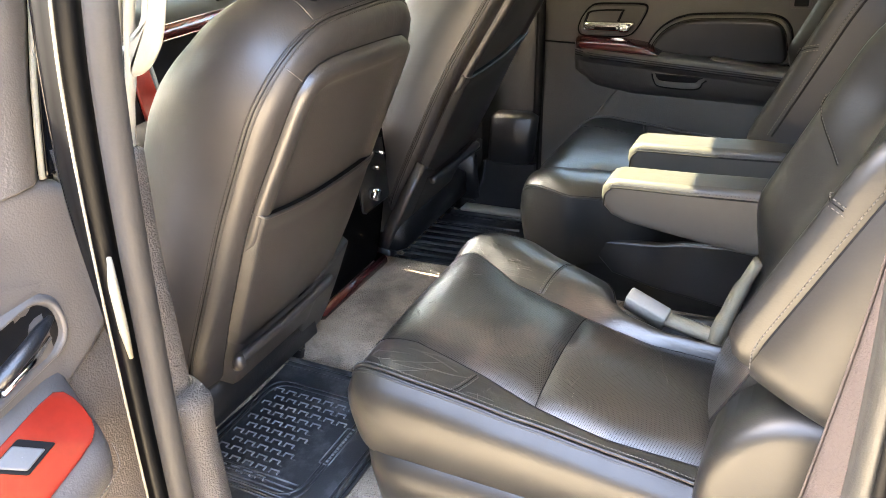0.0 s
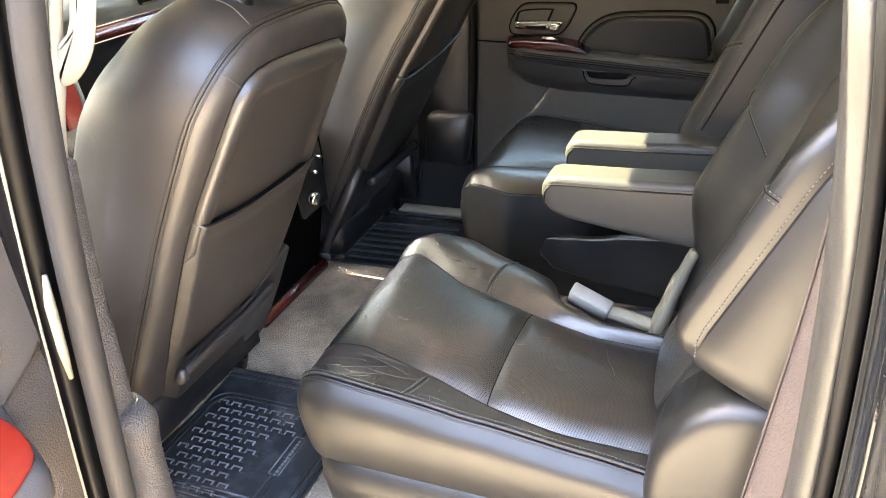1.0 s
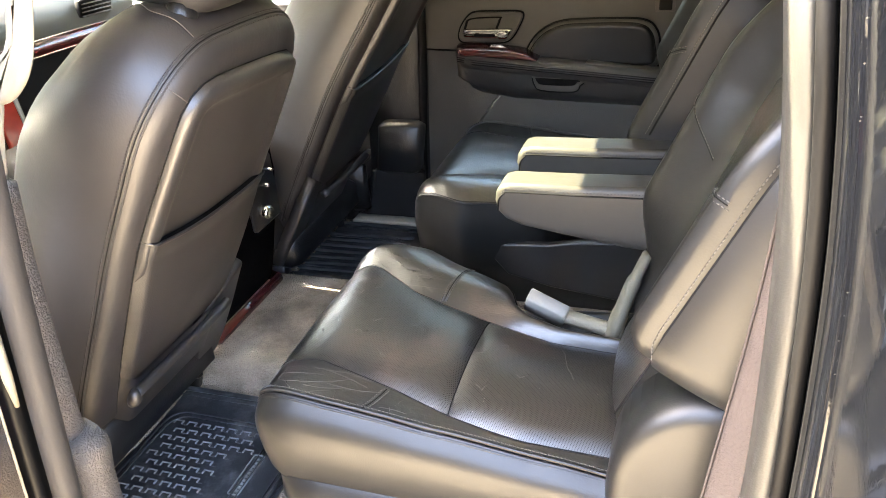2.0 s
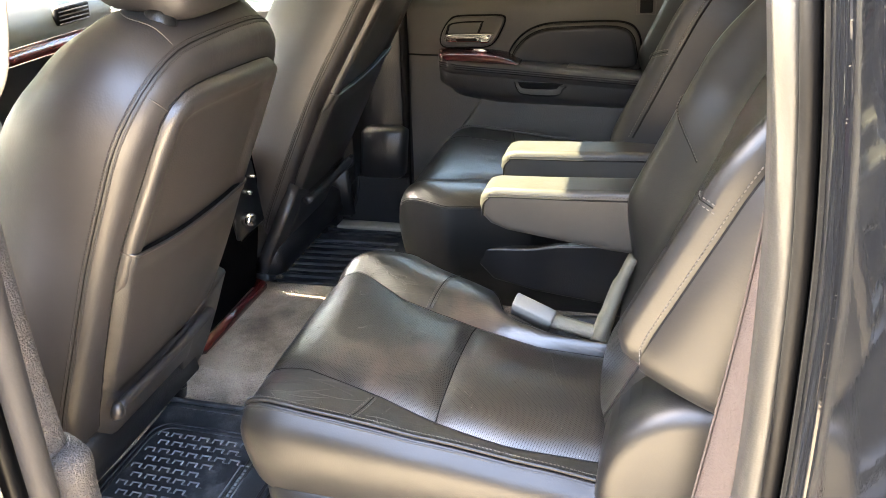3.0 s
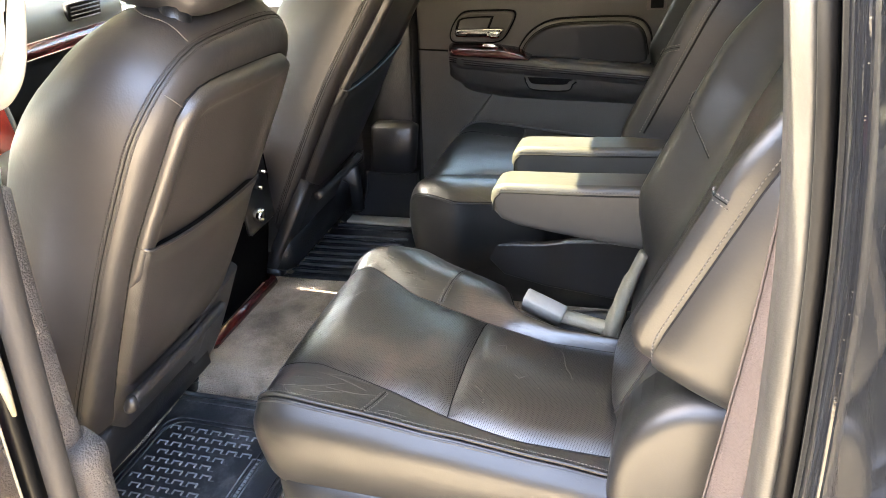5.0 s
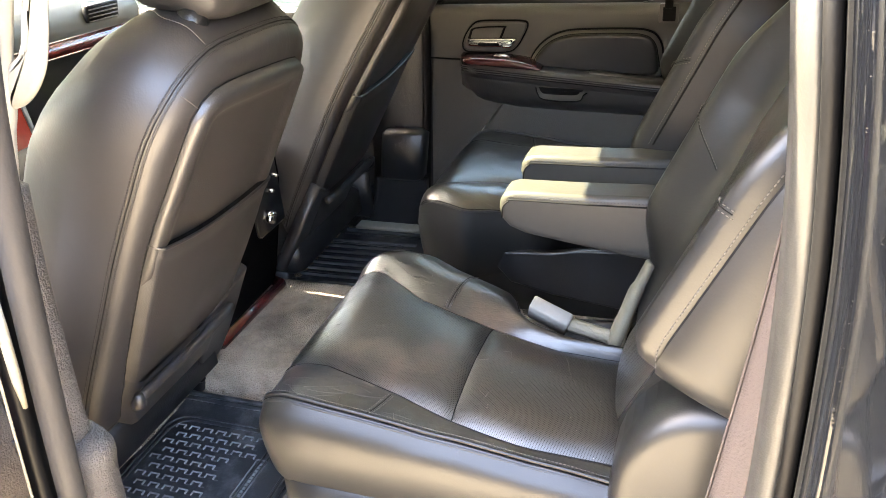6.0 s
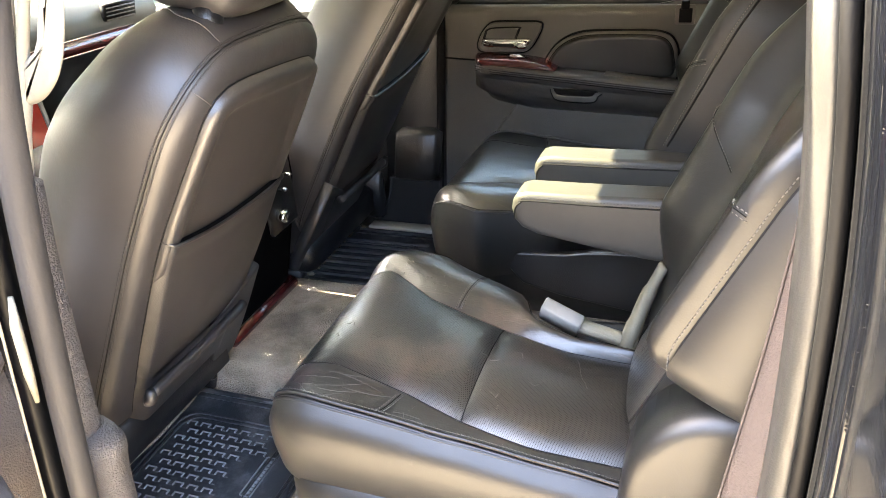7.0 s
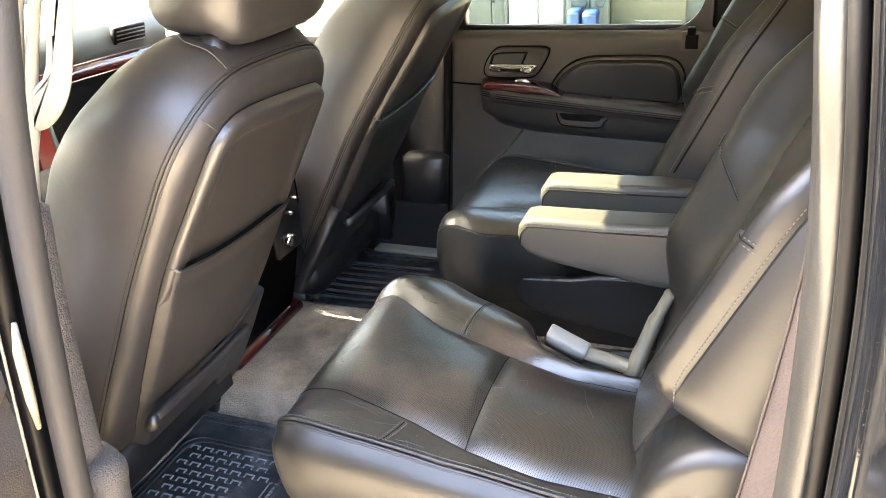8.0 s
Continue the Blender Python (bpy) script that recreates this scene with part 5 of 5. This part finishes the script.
seal_line = spline([(-0.205 + PX, -0.87, 0.02), (-0.172 + PX, -0.87, 0.253), (-0.140 + PX, -0.87, 0.464), (-0.102 + PX, -0.87, 0.695), (-0.068 + PX, -0.868, 0.878), (-0.042 + PX, -0.862, 1.00), (-0.02 + PX, -0.83, 1.18)], 8)
part("door_seal", tube([(p[0], p[1] + 0.004, p[2]) for p in seal_line], 0.018, 12), M_SEAL, pl, "grey rubber tube seal")
jrows = []
for p in seal_line:
    k = 0.42 + 0.58 * smooth01((p[2] - 0.50) / 0.32)
    jrows.append([(p[0] - 0.022 + a * (k if a < -0.012 else 1), p[1] - 0.020 + b, p[2]) for a, b in ((0.0, 0.02), (0.006, 0.0), (-0.010, -0.010), (-0.020, -0.006), (-0.036, -0.003), (-0.058, 0.0), (-0.068, 0.010), (-0.070, 0.05))])
part("jamb", grid(jrows, True, True, True), M_JAMB, pl, "gloss black painted jamb")
for off, r, m in (((-0.030, -0.032), 0.002, M_STRAP), ((-0.078, -0.018), 0.003, M_PAINT)):
    part("jamb_edge", tube([(p[0] + off[0] * (1 if off[0] > -0.05 else 0.42 + 0.58 * smooth01((p[2] - 0.50) / 0.32)), p[1] + off[1], p[2]) for p in seal_line], r, 6), m, pl, "pale sealer bead")
part("striker_cover", tube([(-0.153, -0.898, 0.545), (-0.146, -0.900, 0.59), (-0.137, -0.900, 0.66), (-0.130, -0.898, 0.70)], [0.003, 0.006, 0.0065, 0.003], 10), M_STRAP, pl, "cream plastic cover on the jamb")
part("upper_cover", sweep([(-0.185 + PX, -0.775, 0.78), (-0.165 + PX, -0.775, 0.88), (-0.12 + PX, -0.765, 1.02), (-0.07 + PX, -0.74, 1.19)], [(0.012, -0.008), (0.012, 0.006), (-0.07, 0.03), (-0.08, -0.02)]), M_CREAM, pl, "cream upper cover")
def guide_face(u, v, w):
    return u, -0.758 - w, v


loop = [(p.x, p.y) for p in spline([(-0.033, 1.097, 0), (-0.057, 1.032, 0), (-0.070, 0.996, 0), (-0.081, 0.966, 0), (-0.096, 0.934, 0), (-0.112, 0.912, 0), (-0.132, 0.894, 0), (-0.150, 0.884, 0), (-0.163, 0.881, 0)], 4)]
loop += [(-0.168, 0.888), (-0.162, 0.905), (-0.155, 0.926), (-0.148, 0.934), (-0.139, 0.939), (-0.128, 0.946), (-0.118, 0.960), (-0.103, 0.996), (-0.089, 1.032), (-0.064, 1.098)]
part("belt_guide", slab(loop, 0.011, guide_face, 0.009, 5), M_CREAM, pl, "cream belt guide loop")
part("belt_strip", tube(spline([(-0.086, -0.754, 1.099), (-0.111, -0.758, 1.032), (-0.126, -0.760, 0.996), (-0.143, -0.762, 0.952), (-0.157, -0.764, 0.905), (-0.165, -0.766, 0.878), (-0.176, -0.770, 0.845), (-0.192, -0.774, 0.785)], 4), 0.0088, 8, 0.6), M_CREAM, pl, "cream belt strip")

# ---- open near door ----
nd = thing("near_door", (-0.3, -1.4, 0.0), "open rear door with grey trim and red wood switch panel", "car door")


def near(u, v, w):
    """A point on the open door: out from the hinge, up, and proud of its inner face."""
    return (-0.315 + w + 0.30 * max(0.0, u), -0.93 - u, v)


part("door_shell", slab([(-0.02, -0.12), (-0.02, 0.72), (0.0, 0.74), (0.95, 0.74), (0.97, 0.70), (0.97, -0.12)], 0.115, lambda u, v, w: near(u, v, w - 0.125), 0.02), M_PAINT, nd, "gloss black door shell")
fline = spline([(-0.300, -0.837, 0.758), (-0.300, -0.832, 0.780), (-0.300, -0.804, 0.877), (-0.300, -0.769, 0.977), (-0.295, -0.70, 1.20)], 6)
part("frame_cover", sweep(fline, [(-0.004, -0.12), (0.008, -0.085), (0.012, -0.05), (0.008, -0.02), (-0.004, -0.004), (-0.05, -0.004), (-0.05, -0.12)]), M_GREYPLASTIC, nd, "grey window frame cover")
part("frame_bead", tube(fline, 0.0045, 8), M_STRAP, nd, "pale frame bead")
part("door_edge", sweep([(p[0] - 0.006, p[1] + 0.002, p[2]) for p in fline], [(0.0, 0.002), (0.006, 0.008), (0.007, 0.016), (0.003, 0.026), (-0.006, 0.034), (-0.03, 0.034), (-0.03, 0.0)]), M_PAINT, nd, "gloss black door edge")
part("window_frame", merge(slab([(0.03, 0.74), (0.03, 1.24), (0.12, 1.24), (0.12, 0.74)], 0.06, lambda u, v, w: near(u, v, w - 0.085), 0.01), slab([(0.90, 0.74), (0.80, 1.24), (0.86, 1.24), (0.96, 0.74)], 0.06, lambda u, v, w: near(u, v, w - 0.085), 0.01), slab([(0.12, 1.17), (0.12, 1.24), (0.81, 1.24), (0.82, 1.17)], 0.06, lambda u, v, w: near(u, v, w - 0.084), 0.01)), M_PAINT, nd)
part("lower_panel", slab([(-0.12, -0.08), (-0.125, 0.30), (-0.128, 0.44), (-0.120, 0.505), (-0.05, 0.60), (0.0, 0.60), (0.95, 0.60), (0.95, -0.08), (0.0, -0.08)], 0.006, near, 0.003), M_FABRIC, nd, "grey-brown cloth lower panel")
corner = [(p.x, p.y) for p in spline([(-0.020, 0.462, 0), (-0.090, 0.500, 0), (-0.128, 0.535, 0), (-0.150, 0.570, 0), (-0.160, 0.640, 0), (-0.145, 0.714, 0), (-0.105, 0.752, 0), (-0.052, 0.764, 0), (0.0, 0.766, 0)], 4)]
up = corner + [(0.12, 0.766), (0.26, 0.766), (0.36, 0.766), (0.36, 0.60), (0.36, 0.455), (0.26, 0.455), (0.12, 0.458)]
part("upper_panel", slab(up, 0.022, near, 0.018, 5), M_GREYPLASTIC, nd, "smooth grey moulded upper panel")
hbo = [(0.045 + a, 0.572 + b) for a, b in rrect(0.090, 0.048, 0.040)]
hz = part("handle_bezel", grid([[near(0.045 + (u - 0.045) * k, 0.572 + (v - 0.572) * kv, w) for u, v in hbo] for k, kv, w in ((1.06, 1.10, 0.020), (1.0, 1.0, 0.030), (0.95, 0.92, 0.033), (0.90, 0.84, 0.028), (0.86, 0.78, 0.012))], False, False, True), M_GREYPLASTIC, nd, "moulded handle surround")
part("handle_cup", slab([(0.045 + (u - 0.045) * 0.88, 0.572 + (v - 0.572) * 0.80) for u, v in hbo], 0.024, near, 0.001), M_SEAM, hz)
part("handle", tube([near(-0.022, 0.585, 0.034), near(0.0, 0.585, 0.046), near(0.03, 0.580, 0.050), near(0.10, 0.572, 0.050)], [0.006, 0.010, 0.012, 0.012], 8, 0.8), M_PLASTIC, hz, "black handle lever")
part("handle_insert", tube([near(-0.012, 0.560, 0.034), near(0.03, 0.552, 0.040), near(0.09, 0.548, 0.040)], [0.003, 0.005, 0.005], 8), M_CHROME, hz, "chrome insert")
rows = []
for k in range(25):
    u = -0.020 + 0.62 * (k / 24) ** 1.6
    e = min(1.0, (u + 0.022) / 0.06)
    r = (1 - (1 - e) ** 2) ** 0.5
    sag = 0.035 * u
    rows.append([near(u, z - sag, w * r * 0.9) for w, z in ((0.0, 0.30), (0.06, 0.31), (0.105, 0.340), (0.128, 0.375), (0.134, 0.400), (0.128, 0.418), (0.116, 0.428), (0.08, 0.465), (0.045, 0.500), (0.020, 0.514), (0.0, 0.516))])
am = part("door_armrest", grid(rows, True, True), M_GREYPLASTIC, nd, "padded grey door armrest")
part("stitching", stitches([near(-0.010 + 0.5 * (k / 24) ** 1.6, 0.392 - 0.035 * 0.5 * (k / 24) ** 1.6, 0.134 * min(1, 0.60 + k * 0.09)) for k in range(25)]), M_THREAD, am)


def slope(u, v, w):
    """On the armrest's slanting upper face: along it, across it, and proud of it."""
    return near(u, 0.500 - 0.035 * u - v * 0.714 + w * 0.70, 0.036 + v * 0.66 + w * 0.714)


top = [(0.45, 0.004), (0.20, 0.004), (0.05, 0.005), (0.022, 0.008), (0.010, 0.018), (0.005, 0.034), (0.004, 0.055), (0.007, 0.074), (0.015, 0.088), (0.030, 0.095), (0.06, 0.097), (0.2, 0.097), (0.45, 0.097)]
wp = part("wood_strip", slab(top, 0.006, slope, 0.003), M_WOODLIT, nd, "glossy red wood switch panel in a lit tone")
sw = part("switch_frame", slab([(0.112 + a - 0.8 * b, 0.036 + b) for a, b in rrect(0.027, 0.021, 0.003)], 0.0080, slope, 0.001), M_SEAM, wp, "dark switch surround")
part("window_switch", slab([(0.117 + a - 0.8 * b, 0.034 + b) for a, b in rrect(0.018, 0.018, 0.003)], 0.0110, slope, 0.002), M_SWITCH, sw, "grey window switch")

# ---- rear doorway pillar, belt and outer skin ----
cp = thing("pillar_rear_near", (0.7, -0.85, 0.0), "cream pillar trim with black seal at the doorway", "pillar", "", "structure")
cl = spline([(0.676, -0.82, 0.30), (0.687, -0.82, 0.53), (0.685, -0.82, 0.75), (0.677, -0.82, 0.885), (0.662, -0.815, 1.02), (0.641, -0.77, 1.2)], 8)
part("trim_cover", sweep(cl, [(-0.002, 0.03), (-0.001, -0.008), (0.003, -0.018), (0.009, -0.024), (0.016, -0.026), (0.022, 0.0), (0.10, 0.06), (0.04, 0.07)]), M_PILLAR, cp, "cream pillar trim")
part("door_seal", tube([(p[0] + 0.0215, p[1] - 0.032, p[2]) for p in cl], 0.007, 10), M_SEALSHADE, cp, "dark rubber seal")
part("seal_lip", tube([(p[0] + 0.032, p[1] - 0.046, p[2]) for p in cl], 0.004, 8), M_SEALSHADE, cp)
part("jamb", sweep(cl, [(0.028, -0.03), (0.030, -0.075), (0.034, -0.100), (0.050, -0.105), (0.10, 0.0), (0.06, 0.0)]), M_BODY, cp, "gloss black painted jamb")
solo("quarter_panel", grid([[(p[0] + a, p[1] + b - c * (0.045 + 0.20 * smooth01((1.22 - p[2]) / 0.50) ** 0.9), p[2]) for a, b, c in ((0.036, -0.098, 0), (0.037, -0.112, 0.12), (0.041, -0.124, 0.3), (0.049, -0.136, 0.5), (0.062, -0.146, 0.7), (0.085, -0.154, 0.86), (0.12, -0.160, 0.96), (0.6, -0.175, 1), (1.5, -0.15, 1))] for p in spline([(0.672, -0.82, -0.3), (0.672, -0.82, 0.0)] + [tuple(q) for q in cl[::8]], 6)]), M_BODY, "gloss black body panel with dust and rain marks", "body panel", "", "structure")
sb = thing("seat_belt", (0.67, -0.74, 0.4), "mauve woven shoulder belt hanging before the pillar", "seat belt")
rows = []
for k in range(25):
    t = k / 24
    z = 0.22 + 0.62 * t
    x = 0.632 + 0.058 * smooth01((z - 0.15) / 0.75)
    wd2 = 0.046 * (1 - 0.55 * t)
    rows.append([(x + wd2 * (j / 4), -0.740 - 0.030 * (j / 4), z) for j in range(5)] + [(x + wd2 * (j / 4) + 0.0006, -0.7385 - 0.030 * (j / 4), z) for j in (4, 3, 2, 1, 0)])
web = part("webbing", grid(rows, True, True, True), M_BELT, sb)
for j in (0, 4):
    part("selvage", tube([(r[j][0] + (0.0006 if j else -0.0006), r[j][1] - 0.001, r[j][2]) for r in rows], 0.0016, 6), M_BELT, web, "worn woven edge")
part("tongue_stop", tube([(rows[3][2][0], rows[3][2][1] - 0.001, rows[3][2][2]), (rows[3][2][0] - 0.001, rows[3][2][1] - 0.006, rows[3][2][2])], [0.006, 0.005], 10), M_PLASTIC, web)

# ---- beyond the far window ----
wd = thing("workshop_door", (-1.42, 6.95, -0.62), "white two-leaf steel door in the workshop wall", "door")


def wall_face(u, v, w):
    return u, 6.998 - w, v


def leaf_outline(xa, xb, left):
    """A tall leaf with one rounded foot."""
    r = 0.05
    foot = [(r - r * math.sin(a), r - r * math.cos(a)) for a in (0.0, 0.4, 0.8, 1.2, 1.571)]
    pts = [(xa + u, -0.475 + v) for u, v in foot] if left else [(xa, -0.475)]
    pts += [(xa, 1.5), (xb, 1.5)]
    pts += [(xb, -0.475)] if left else [(xb - u, -0.475 + v) for u, v in reversed(foot)]
    return pts


part("leaf", slab(leaf_outline(-1.735, -1.408, True), 0.05, wall_face, 0.006), M_WHITE, wd)
part("leaf", slab(leaf_outline(-1.402, -1.125, False), 0.05, wall_face, 0.006), M_WHITE, wd)
for xa, xb in ((-1.775, -1.74), (-1.12, -1.085)):
    part("door_frame", box(xa, xb, 6.92, 6.995, -0.62, 1.5, 0.005), M_WALLPAINT, wd)
for xa, xb in ((-3.2, -1.935), (-1.925, -1.78)):
    part("side_panel", box(xa, xb, 6.955, 6.995, -0.62, 1.5, 0.004), M_WALLPAINT, wd)
for z in (-0.46, -0.205):
    part("knob", bmix(box(-0.012, 0.012, -0.02, 0.02, -0.014, 0.014, 0.006), pose(-1.905, 6.94, z)), M_PLASTIC, wd)
lk = thing("tool_locker", (-0.86, 6.87, -0.62), "grey-green steel locker against the workshop wall", "locker")
part("body", box(-1.06, -0.625, 6.75, 6.99, -0.62, 1.2, 0.01), M_WALLPAINT, lk)
for xa, xb in ((-1.05, -0.815), (-0.800, -0.635)):
    dr = part("locker_door", box(xa, xb, 6.728, 6.748, -0.58, 1.16, 0.006), M_WALLPAINT, lk)
    part("finger_pull", tube(spline([(xa + 0.05, 6.724, -0.18), (xa + 0.06, 6.722, -0.222), (xa + 0.09, 6.722, -0.232), (xb - 0.06, 6.722, -0.232), (xb - 0.035, 6.722, -0.222), (xb - 0.025, 6.724, -0.18)], 4), 0.006, 6), M_PLASTIC, dr)
sb = thing("steel_cabinet", (-0.24, 6.9, -0.62), "olive green steel cabinet beside the locker", "cabinet")
part("body", box(-0.615, 0.13, 6.86, 6.99, -0.62, 1.2, 0.008), M_OLIVE, sb)
part("label_rail", box(-0.36, 0.10, 6.852, 6.858, -0.402, -0.390, 0.002), M_WHITE, sb, "pale rail")
for xa, xb, za in ((-0.995, -0.875, -0.222), (-0.843, -0.700, -0.240)):
    bt = thing("blue_bin", ((xa + xb) / 2, 6.575, -0.62), "blue plastic bin in front of the workshop locker", "bin", "bins by the locker")
    xm, xh = (xa + xb) / 2, (xb - xa) / 2
    ring = [(u, v) for u, v in rrect(1.0, 0.10, 0.06)]
    part("body", grid([[(xm + xh * a * w, 6.575 + b, z) for a, b in ring] for w, z in ((0.96, -0.62), (1.14, -0.60), (1.10, -0.45), (1.0, za - 0.03), (0.92, za - 0.008), (0.5, za))], True, True, True), M_BLUE, bt)
    part("rim", grid([[(xm + xh * a * w, 6.575 + b * 1.03, z) for a, b in ring] for w, z in ((1.02, za - 0.05), (1.06, za - 0.045), (1.06, za - 0.035), (1.01, za - 0.03))], True, True, True), M_BLUE, bt)
